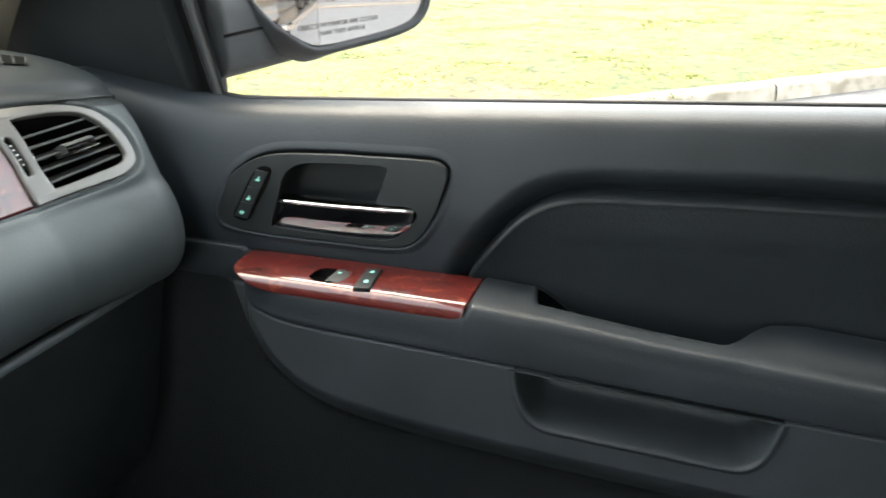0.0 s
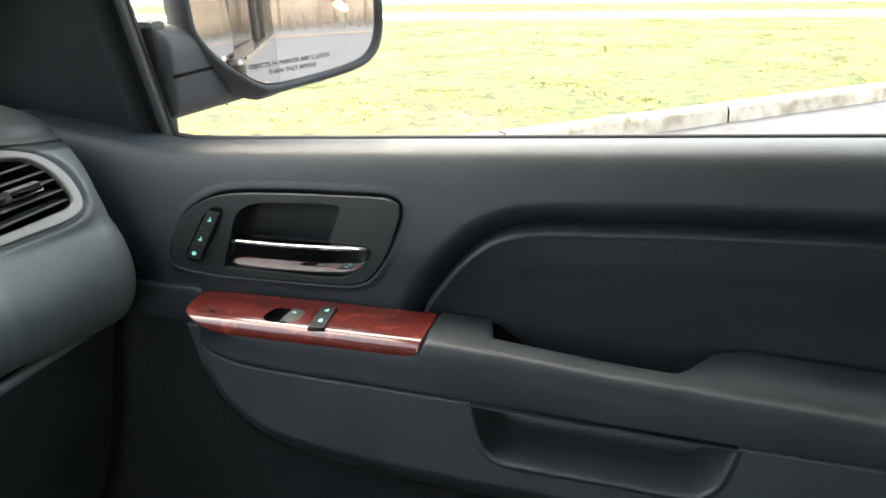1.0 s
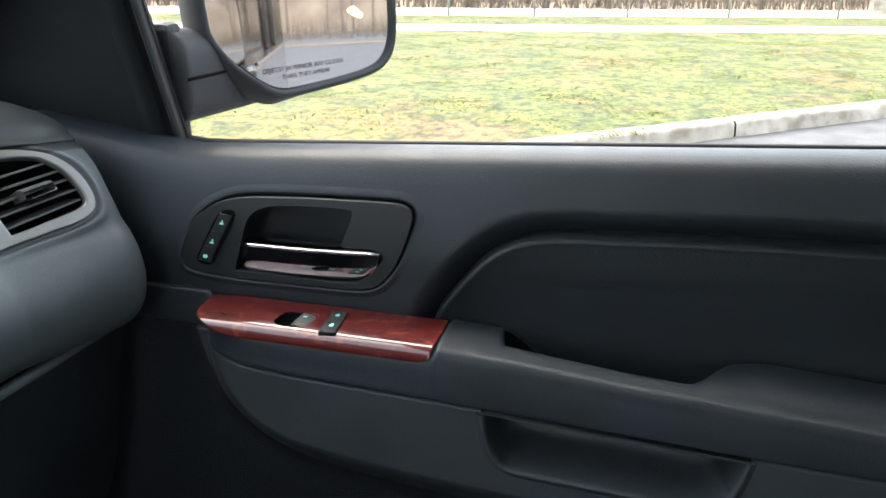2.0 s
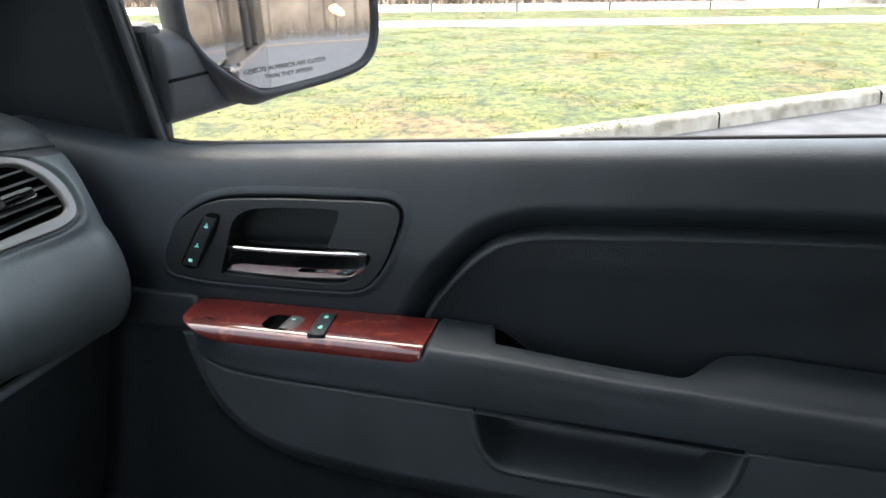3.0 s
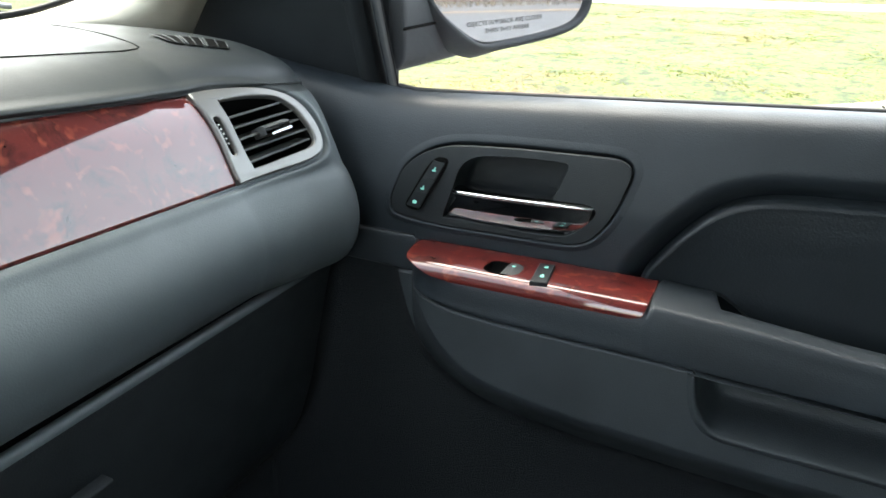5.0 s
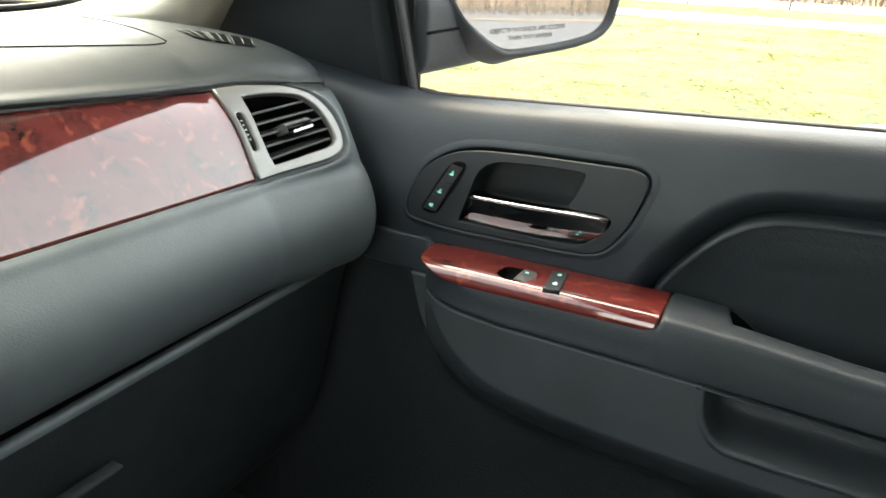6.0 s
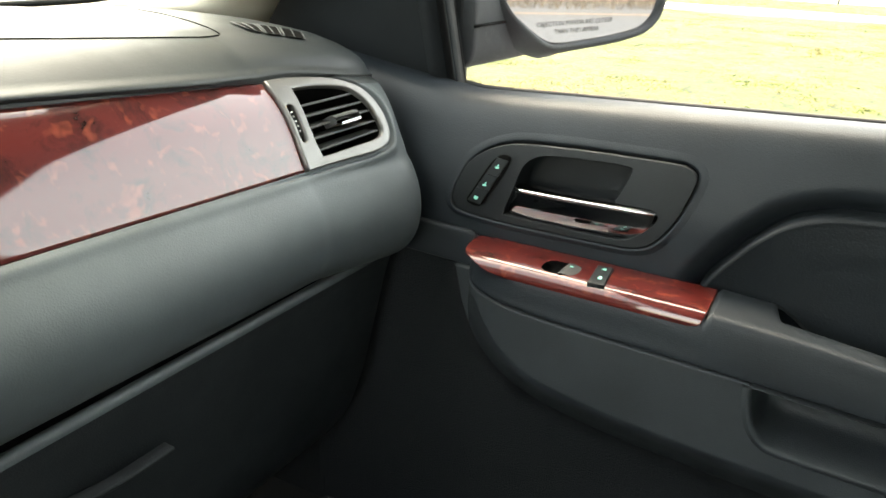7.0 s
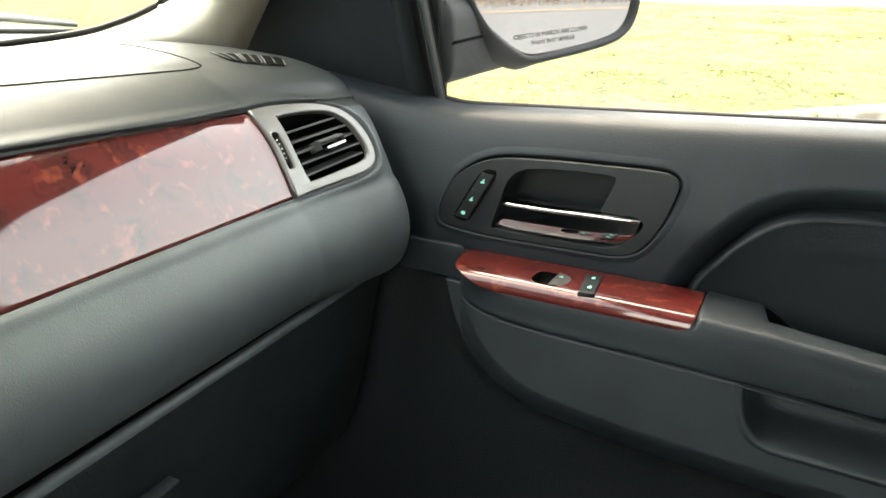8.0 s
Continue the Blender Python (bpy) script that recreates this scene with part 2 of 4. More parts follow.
def raw(name, verts, faces, mat, parent=None, label="", smooth=True):
    me = bpy.data.meshes.new(name)
    me.from_pydata([tuple(map(float, v)) for v in verts], [], [tuple(map(int, f)) for f in faces])
    if smooth:
        me.polygons.foreach_set("use_smooth", np.ones(len(me.polygons), bool))
    me.materials.append(mat)
    me.update()
    ob = new(name, me)
    if label:
        ob["label"] = label
    if parent:
        ob.parent = parent
        ob.matrix_parent_inverse = parent.matrix_basis.inverted() if parent.type == "EMPTY" else Matrix.Identity(4)
    return ob


def sheet(name, grid, mat, parent=None, label="", keep=None, in_car=True, smooth=True):
    """A mesh from an (n, m, 3) array of points; keep: an (n-1, m-1) mask of its quads."""
    grid = np.asarray(grid, float)
    n, m = grid.shape[:2]
    v = grid.reshape(-1, 3).copy()
    if in_car:
        v *= UNIT
        v[:, 2] += RIDE
    i = np.arange(n * m).reshape(n, m)
    f = np.stack([i[:-1, :-1], i[1:, :-1], i[1:, 1:], i[:-1, 1:]], -1)
    f = f.reshape(-1, 4) if keep is None else f[keep]
    used = np.unique(f)
    back = np.full(n * m, -1)
    back[used] = np.arange(len(used))
    return raw(name, v[used].tolist(), back[f].tolist(), mat, parent, label, smooth)


def part(name, bm, mat, parent=None, label="", smooth=False):
    me = bpy.data.meshes.new(name)
    bm.to_mesh(me)
    bm.free()
    if smooth:
        me.polygons.foreach_set("use_smooth", np.ones(len(me.polygons), bool))
    me.materials.append(mat)
    ob = new(name, me)
    if label:
        ob["label"] = label
    if parent:
        ob.parent = parent
        ob.matrix_parent_inverse = parent.matrix_basis.inverted() if parent.type == "EMPTY" else Matrix.Identity(4)
    return ob


def spline(points, n, closed=False):
    """n points on a Catmull-Rom curve through the given ones."""
    p = np.asarray(points, float)
    k = len(p)
    out = []
    spans = k if closed else k - 1
    for t in np.linspace(0, spans, n, endpoint=not closed):
        i = min(int(t), spans - 1)
        u = t - i
        idx = [(i + d) % k if closed else min(max(i + d, 0), k - 1) for d in (-1, 0, 1, 2)]
        a, b, c, d = p[idx]
        out.append(0.5 * (2 * b + (c - a) * u + (2 * a - 5 * b + 4 * c - d) * u * u + (3 * b - a - 3 * c + d) * u ** 3))
    return np.array(out)


def away(px, pz, line):
    """Distance of the points (px, pz) from a polyline."""
    best = np.full(px.shape, 9.0)
    for (ax, az), (bx, bz) in zip(line[:-1], line[1:]):
        dx, dz = bx - ax, bz - az
        t = np.clip(((px - ax) * dx + (pz - az) * dz) / max(dx * dx + dz * dz, 1e-12), 0, 1)
        best = np.minimum(best, np.hypot(px - ax - t * dx, pz - az - t * dz))
    return best


def inside(px, pz, line):
    """Whether the points lie inside a closed outline."""
    odd = np.zeros(px.shape, bool)
    for (ax, az), (bx, bz) in zip(line, np.roll(line, -1, axis=0)):
        if az != bz:
            odd ^= ((az > pz) != (bz > pz)) & (px < (bx - ax) * (pz - az) / (bz - az) + ax)
    return odd


def signed(px, pz, line):
    d = away(px, pz, np.vstack([line, line[:1]]))
    return np.where(inside(px, pz, line), -d, d)


def step(t):
    t = np.clip(t, 0, 1)
    return t * t * (3 - 2 * t)


def plate(name, outlines, thick, bevel, place, mat, parent, label="", smooth=False):
    """A bevelled plate from closed 2D outlines (the first the rim, the rest holes); place maps (u, v, w) to the car."""
    cu = bpy.data.curves.new(name, "CURVE")
    cu.dimensions, cu.fill_mode, cu.extrude, cu.bevel_depth, cu.bevel_resolution = "2D", "BOTH", thick / 2, bevel, 2
    for line in outlines:
        sp = cu.splines.new("POLY")
        sp.points.add(len(line) - 1)
        for q, (u, v) in zip(sp.points, line):
            q.co = (u, v, 0, 1)
        sp.use_cyclic_u = True
    tmp = bpy.data.objects.new(name, cu)
    me = bpy.data.meshes.new_from_object(tmp)
    bpy.data.objects.remove(tmp)
    me.name = name
    for v in me.vertices:
        v.co = car(place(*v.co))
    me.materials.clear()
    me.materials.append(mat)
    me.polygons.foreach_set("use_smooth", np.full(len(me.polygons), smooth))
    me.update()
    ob = new(name, me)
    if label:
        ob["label"] = label
    if parent:
        ob.parent = parent
        ob.matrix_parent_inverse = parent.matrix_basis.inverted() if parent.type == "EMPTY" else Matrix.Identity(4)
    return ob


def block(name, lo, hi, mat, parent=None, label="", bevel=0.004, in_car=True):
    """A box with rounded edges between two corners."""
    bm = bmesh.new()
    bmesh.ops.create_cube(bm, size=1)
    for v in bm.verts:
        v.co = Vector([lo[k] + (v.co[k] + 0.5) * (hi[k] - lo[k]) for k in range(3)])
    if bevel:
        bmesh.ops.bevel(bm, geom=bm.edges[:], offset=bevel, segments=2, affect="EDGES", profile=0.5)
    if in_car:
        for v in bm.verts:
            v.co = car(v.co)
    return part(name, bm, mat, parent, label)


def tube(name, path, radius, mat, parent=None, label="", sides=8, in_car=True):
    """A round bar along a path; radius a number or one for each point."""
    path = [Vector(p) for p in path]
    rad = radius if isinstance(radius, (list, tuple)) else [radius] * len(path)
    rows = []
    for i, p in enumerate(path):
        d = (path[min(i + 1, len(path) - 1)] - path[max(i - 1, 0)]).normalized()
        a = d.orthogonal().normalized()
        b = d.cross(a)
        rows.append([p + rad[i] * (math.cos(2 * math.pi * k / sides) * a + math.sin(2 * math.pi * k / sides) * b) for k in range(sides)])
    v = [q for r in rows for q in r]
    f = [(i * sides + k, i * sides + (k + 1) % sides, (i + 1) * sides + (k + 1) % sides, (i + 1) * sides + k) for i in range(len(rows) - 1) for k in range(sides)]
    f += [tuple(range(sides))[::-1], tuple(range((len(rows) - 1) * sides, len(rows) * sides))]
    if in_car:
        v = [car(q) for q in v]
    return raw(name, v, f, mat, parent, label)


def mix(x, xs, ys):
    return np.interp(x, xs, ys)


# ---- the passenger door ----
DOOR_X0, DOOR_X1 = -0.80, 0.80
door = thing("car_door", car((0.0, 0.93, 0.95)), "closed front passenger door with charcoal vinyl trim and red burl plate", "car door")


def belt(x):
    """Height of the window sill along the door."""
    return 1.452 + 0.052 * x + 0.050 * np.clip((-0.53 - x) / 0.25, 0, 1) ** 1.15


ARCH = spline([(-0.176, 1.19), (-0.164, 1.235), (-0.1390, 1.2740), (-0.1105, 1.3095), (-0.0805, 1.3355), (-0.0447, 1.3510), (0.0024, 1.3582), (0.0694, 1.3618), (0.1647, 1.3674), (0.3541, 1.3732), (0.60, 1.375), (0.82, 1.374)], 110)
BEZEL = spline([(-0.5261, 1.277), (-0.5221, 1.3031), (-0.5005, 1.3431), (-0.4498, 1.37), (-0.3675, 1.3781), (-0.2891, 1.3807), (-0.2288, 1.3819), (-0.2074, 1.3803), (-0.1952, 1.3715), (-0.1964, 1.3538), (-0.2111, 1.3112), (-0.2329, 1.2784), (-0.2559, 1.2656), (-0.2905, 1.2623), (-0.3717, 1.2613), (-0.4564, 1.2613), (-0.5129, 1.2666)], 130, True)
CUP = spline([(-0.446, 1.275), (-0.4349, 1.3114), (-0.4238, 1.3462), (-0.404, 1.3624), (-0.3742, 1.3677), (-0.3239, 1.3705), (-0.2815, 1.3705), (-0.2745, 1.3634), (-0.2844, 1.3337), (-0.287, 1.3211), (-0.2459, 1.3211), (-0.2316, 1.3133), (-0.2382, 1.2978), (-0.262, 1.276), (-0.29, 1.27), (-0.37, 1.27), (-0.438, 1.271)], 110, True)


def outward(line, d):
    """A closed outline moved out by d."""
    t = np.roll(line, -1, axis=0) - np.roll(line, 1, axis=0)
    n = np.stack([t[:, 1], -t[:, 0]], -1) / np.hypot(t[:, 0], t[:, 1])[:, None]
    area = np.sum(line[:, 0] * np.roll(line[:, 1], -1) - np.roll(line[:, 0], -1) * line[:, 1])
    return line + n * (d if area > 0 else -d)


def bezel_y(z):
    return 0.8857 + 0.8 * np.maximum(0.0, z - 1.295) ** 1.75


# upper panel: rolls over from the sill, falls to the armrest, arched hollow behind the elbow
xs = np.arange(DOOR_X0, DOOR_X1 + 0.001, 0.003)
prof = spline([(0.990, -0.004), (0.978, 0.001), (0.958, 0.0015), (0.940, -0.002), (0.9255, -0.011), (0.914, -0.030), (0.903, -0.060), (0.893, -0.095), (0.886, -0.130), (0.886, -0.170), (0.890, -0.215), (0.893, -0.290)], 150)
PX = np.repeat(xs[:, None], len(prof), 1)
top = belt(xs)[:, None]
PZ = top + prof[None, :, 1]
PY = np.repeat(prof[None, :, 0], len(xs), 0)
arch_loop = np.vstack([ARCH, [(0.82, 1.0), (-0.176, 1.0)]])


def cove(d):
    """Depth of the soft hollow above the insert, at the distance d outside its edge."""
    t = np.clip(d / 0.036, 0, 1)
    return 0.033 * (1 - t) ** 1.9


def panel_y(x, z):
    """The upper panel's face without its hollow."""
    return np.interp(belt(x) - z, -prof[40:, 1], prof[40:, 0])


sd = signed(PX, PZ, arch_loop)
PY = PY + cove(np.maximum(sd, 0))
sb_ = signed(PX, PZ, BEZEL)
centre = lambda a: 0.25 * (a[:-1, :-1] + a[1:, :-1] + a[:-1, 1:] + a[1:, 1:])
grid = np.stack([PX, PY, PZ], -1)
sheet("upper_panel", grid, VINYL, door, "charcoal grained vinyl upper panel", (centre(sd) > -0.004) & (centre(sb_) > 0.006))
# rounded groove round the handle surround
ring = []
for d, dy in ((0.0150, 0.0002), (0.0125, -0.0003), (0.0090, -0.0007), (0.0060, -0.0009), (0.0040, -0.0005), (0.0026, 0.0008), (0.0018, 0.0030), (0.0010, 0.0080), (-0.0020, 0.0110)):
    o = outward(BEZEL, d)
    ring.append([(u, float(panel_y(u, v)) + dy - 0.0028 * float(step((1.318 - v) / 0.04)) * math.exp(-((d - 0.0055) / 0.0035) ** 2) + float(cove(max(0.0, float(signed(np.array([u]), np.array([v]), arch_loop)[0])))), v) for u, v in np.vstack([o, o[:1]])])
sheet("bezel_groove", ring, VINYL, door, "rounded dark groove round the handle surround")
# leather insert: a padded edge along the arch, sinking gently behind the elbow
insert = []
for i, (u, v) in enumerate(ARCH):
    foot = (-0.168 + 0.988 * i / (len(ARCH) - 1), 1.140)
    insert.append([(u + (foot[0] - u) * k, v + (foot[1] - v) * k) for k in np.linspace(0, 1, 80) ** 2.4])
insert = np.array(insert)
depth = away(insert[:, :, 0], insert[:, :, 1], ARCH)
sink_in = np.interp(depth, [0, 0.0008, 0.0018, 0.0032, 0.005, 0.008, 0.013, 0.03, 0.07, 0.2], [0.034, 0.0175, 0.0100, 0.0058, 0.0040, 0.0036, 0.0056, 0.0098, 0.0150, 0.0175])
NOOK = np.array([(-0.078, 1.231), (-0.062, 1.226), (-0.046, 1.216), (-0.020, 1.196), (-0.020, 1.180), (-0.078, 1.180)])
igrid = np.stack([insert[:, :, 0], panel_y(insert[:, :, 0], insert[:, :, 1]) + sink_in, insert[:, :, 1]], -1)
sheet("elbow_insert", igrid, LEATHER, door, "recessed charcoal leather insert with arched edge")
nook = []
for d, k in ((-0.006, 1.0), (0.006, 0.98), (0.007, 0.85), (0.008, 0.02)):
    m_ = NOOK.mean(0)
    nook.append([(m_[0] + (a - m_[0]) * k, 0.9015 + d, m_[1] - 0.006 + (b - m_[1]) * k) for a, b in np.vstack([NOOK, NOOK[:1]])])
sheet("grip_hollow", nook, PLASTIC, door, "dark hollow at the end of the pull rail", smooth=False)

# belt seal and side glass
sill = [(x, 0.992, belt(x) - 0.001) for x in np.linspace(-0.61, DOOR_X1, 40)]
tube("belt_seal", sill, 0.0045, RUBBER, door, "black rubber belt seal")
gx = np.linspace(-0.60, DOOR_X1, 8)
gz = np.linspace(0, 1, 12)
glass = np.array([[(x, 1.000 - 0.055 * s * s, belt(x) - 0.02 + s * 0.62) for s in gz] for x in gx])
pane = sheet("window_pane", glass, GLASS, door, "clear raised side window glass")
pane.visible_shadow = False

# sail panel and window channel at the front of the door
def lean(z):
    return -0.595 - 0.176 * (z - 1.44)


zs_ = np.linspace(1.425, 2.05, 30)
def strip(name, a, b, y0, y1, bulge, mat, label=""):
    rows = []
    for z in zs_:
        rows.append([(lean(z) + a + (b - a) * u, y0 + (y1 - y0) * u - 0.10 * (z - 1.44) ** 1.0 - bulge * math.sin(math.pi * u), z) for u in np.linspace(0, 1, 7)])
    return sheet(name, rows, mat, door, label)


sail = np.array([[(x, 0.972 - 0.11 * (z - 1.44) - 0.012 * math.sin(math.pi * (x + 1.0) / 0.4), z) for z in np.linspace(1.40, 2.05, 20)] for x in np.linspace(-1.02, -0.60, 20)])
sail[:, :, 0] += -0.176 * (sail[:, :, 2] - 1.44)
sheet("sail_panel", sail, SAIL, door, "dark flat sail panel ahead of the window")
strip("frame_trim", -0.030, 0.001, 0.970, 0.974, 0.010, SAIL, "rounded dark window frame trim")
strip("window_channel", 0.001, 0.014, 0.974, 0.974, -0.012, RUBBER, "black rubber window channel")
strip("channel_rib", 0.014, 0.022, 0.974, 0.978, 0.005, PLASTIC)
strip("channel_lip", 0.022, 0.026, 0.978, 0.986, -0.003, RUBBER)
strip("outer_frame", 0.026, 0.018, 0.986, 1.003, 0.0, SAIL)

# upper frame: the header runs down into the raked pillar
HEAD = spline([(-0.72, 1.66), (-0.655, 1.76), (-0.60, 1.81), (-0.45, 1.90), (-0.20, 1.975), (0.10, 1.995), (0.40, 2.000), (0.80, 2.000)], 50)
frame_rows = []
for x, z in HEAD:
    up = min(2.17, z + 0.17 + 0.25 * max(0.0, -0.3 - x))
    y = 1.0 - 0.055 * ((z - 1.42) / 0.62) ** 2
    # The top edge spreads forward unseen, to keep the cream pillar out of reflections.
    frame_rows.append([(x, y + 0.004, z), (x, y - 0.024, z - 0.004), (x, y - 0.036, z + 0.006), (x - 0.01, y - 0.044, z + 0.05), (x - 0.03 - 0.10 * min(1.0, max(0.0, -2 * x - 0.6)), 0.89, up), (x - 0.03, 1.0, up), (x, y + 0.02, z + 0.01), (x, y + 0.004, z)])
sheet("window_frame", frame_rows, SAIL, door, "dark raked frame above the window")

# handle bezel, cup, lever
bez = plate("handle_bezel", [BEZEL, CUP], 0.006, 0.0007, lambda u, v, w: (u, bezel_y(v) - w, v), PLASTIC, door, "black plastic handle surround", True)
mid = CUP.mean(0)
rings = []
for dy, sc in ((-0.004, 1.0), (0.001, 0.995), (0.006, 0.985), (0.016, 0.97), (0.028, 0.95), (0.036, 0.92), (0.040, 0.86)):
    rings.append([(mid[0] + (u - mid[0]) * sc, float(bezel_y(v)) + dy, mid[1] + (v - mid[1]) * sc) for u, v in np.vstack([CUP, CUP[:1]])])
for sc in (0.7, 0.4, 0.02):
    rings.append([(mid[0] + (u - mid[0]) * sc, 0.9325, mid[1] + (v - mid[1]) * sc) for u, v in np.vstack([CUP, CUP[:1]])])
sheet("handle_cup", rings, PLASTIC, bez, "black scooped finger cup")
lever = spline([(0.900, 1.3195), (0.888, 1.3205), (0.8790, 1.3185), (0.8765, 1.3140), (0.8768, 1.3095), (0.8772, 1.300), (0.8785, 1.290), (0.8815, 1.281), (0.8860, 1.2735), (0.8925, 1.2690), (0.900, 1.269)], 40)
lx = np.linspace(0, 1, 40)
lev = []
for y, z in lever:
    s = (1.3195 - z) / 0.050
    a, b = mix(s, [0, 1], [-0.431, -0.443]), mix(s, [0, 0.6, 1], [-0.2345, -0.242, -0.262])
    lev.append([(a + (b - a) * u, y + 0.004 * (2 * u - 1) ** 2 + 0.03 * max(0, abs(2 * u - 1) - 0.96), z - 0.001 + 0.004 * u) for u in lx])
lev = [[(x, y, z - 0.003) for x, y, z in row] for row in lev]
sheet("door_handle", lev, DARK_CHROME, bez, "polished chrome pull lever")
tube("handle_edge", [(x, 0.8765 + 0.004 * ((x + 0.333) / 0.1) ** 2, 1.3125 + 0.02 * (x + 0.431)) for x in np.linspace(-0.431, -0.236, 16)], 0.0026, CHROME, bez, "bright chrome upper edge of the lever")

# seat-heater buttons down the slanted strip
SLOT = spline([(-0.452, 1.3565), (-0.443, 1.352), (-0.452, 1.328), (-0.468, 1.300), (-0.483, 1.278), (-0.503, 1.282), (-0.492, 1.305), (-0.474, 1.338), (-0.462, 1.353)], 50, True)
plate("button_well", [SLOT], 0.002, 0.0004, lambda u, v, w: (u, bezel_y(v) - 0.0052 - w, v), GAP, bez, "black slanted button slot")


def seat_icon(cx, cz, parent, w0, back=True):
    k = 0.0036
    shape = [(-0.9, -0.6), (0.6, -0.7), (0.9, -0.2), (0.35, -0.05), (0.75, 0.9), (0.25, 1.0), (-0.15, 0.05), (-0.8, -0.05)] if back else [(-0.9, -0.5), (0.4, -0.8), (1.0, -0.1), (0.8, 0.7), (0.1, 0.5), (-0.2, 0.9), (-0.8, 0.4)]
    plate("icon", [[(cx + k * a, cz + k * b) for a, b in shape]], 0.0006, 0.0, lambda u, v, w: (u, bezel_y(v) - w0 - w, v), TEAL, parent, "teal printed seat symbol")


STRIP = (np.array((-0.4610, 1.3535)), np.array((-0.5020, 1.2815)), np.array((-0.4450, 1.3515)), np.array((-0.4835, 1.2785)))
for t0, t1, cx, cz, full in ((0.03, 0.355, -0.4605, 1.3395, True), (0.375, 0.66, -0.4765, 1.3115, True), (0.68, 0.97, -0.4885, 1.2895, False)):
    quad = [STRIP[a] + (STRIP[b] - STRIP[a]) * t for a, b, t in ((0, 1, t0), (0, 1, t1), (2, 3, t1), (2, 3, t0))]
    btn = plate("seat_button", [[tuple(q) for q in quad]], 0.0014, 0.0006, lambda u, v, w: (u, bezel_y(v) - 0.0066 - w, v), PLASTIC, bez, "small black heated-seat button", True)
    seat_icon(cx, cz, btn, 0.0083, full)


# armrest: a long rail with rounded nose
def rest_front(x):
    t = np.clip((-0.372 - x) / 0.112, 0, 1)
    return 0.792 + 0.084 * (1 - np.sqrt(1 - t ** 2.2))


def rest_top(x):
    return mix(x, [-0.8, -0.14, -0.05, 0.08, 0.2, 0.36, 0.8], [1.2335, 1.2325, 1.227, 1.215, 1.208, 1.198, 1.170])


def rest_seam(x):
    return mix(x, [-0.8, -0.43, -0.33, -0.07, 0.23, 0.37, 0.8], [1.190, 1.179, 1.1715, 1.163, 1.150, 1.146, 1.135])


def rest_back(x):
    cut = step((x + 0.072) / 0.012) * (1 - step((x - 0.155) / 0.06))
    return 0.896 - cut * mix(x, [-0.07, 0.0, 0.15], [0.047, 0.050, 0.053])


ax = np.concatenate([np.arange(-0.80, -0.505, 0.02), np.arange(-0.505, 0.8, 0.004)])
RX0, RX1 = -0.49, -0.1395  # seat of the burl plate
rest = []
for x in ax:
    f, t, s, b = float(rest_front(x)), float(rest_top(x)), float(rest_seam(x)), float(rest_back(x))
    rise = 0.016 * float(step((x - 0.16) / 0.10))
    w = b - f
    ctrl = [(b + 0.002, s - 0.02), (b, t - 0.020), (b - 0.0015, t - 0.006 + rise), (b - 0.006, t + rise), (b - 0.35 * w, t + 0.003 + 0.5 * rise), (f + 0.35 * w, t + 0.003), (f + min(0.020, 0.25 * w), t + 0.0025), (f + min(0.010, 0.15 * w), t + 0.0003), (f + min(0.0062, 0.1 * w), t - 0.0055), (f + min(0.0040, 0.08 * w), t - 0.015), (f + min(0.0018, 0.04 * w), 0.5 * (t + s)), (f + 0.0005, s + 0.006), (f + 0.002, s + 0.0015), (f + 0.008, s), (f + 0.02, s)]
    if RX0 < x < RX1:
        seat = [(0.8865, 1.212), (0.8860, 1.2262), (0.8825, 1.2300), (0.872, 1.2315), (0.845, 1.2318), (0.826, 1.2312), (0.8120, 1.2290), (0.8045, 1.2255), (0.8000, 1.2210), (0.7970, 1.2150), (0.7945, 1.2040)]
        ctrl = [(0.898, s - 0.02)] + [(max(y, f + 0.003 + 0.0006 * k), z - 0.004 * (x + 0.31)) for k, (y, z) in enumerate(seat[::-1])][::-1] + [(f + 0.0018, 0.5 * (t + s) - 0.014), (f + 0.0005, s + 0.006), (f + 0.002, s + 0.0015), (f + 0.008, s), (f + 0.02, s)]
    rest.append([(x, y, z) for y, z in spline(ctrl, 64)])
rest = np.array(rest)
def switch_zone(px, py, rx, ry):
    return np.abs((px + 0.335 - 0.12 * (py - 0.829)) / rx) ** 3 + np.abs((py - 0.829) / ry) ** 3


ell = switch_zone(rest[:, :, 0], rest[:, :, 1], 0.0265, 0.0225)
sheet("armrest", rest, VINYL, door, "charcoal vinyl armrest rail with rounded nose", centre(ell) > 1.0)
sheet("pull_cup", [[(x, y, 1.150 - 0.010 * math.sin(math.pi * (y - 0.82) / 0.09)) for y in np.linspace(0.815, 0.915, 8)] for x in np.linspace(-0.085, 0.24, 12)], LOWER, door, "dark hollow behind the pull rail")
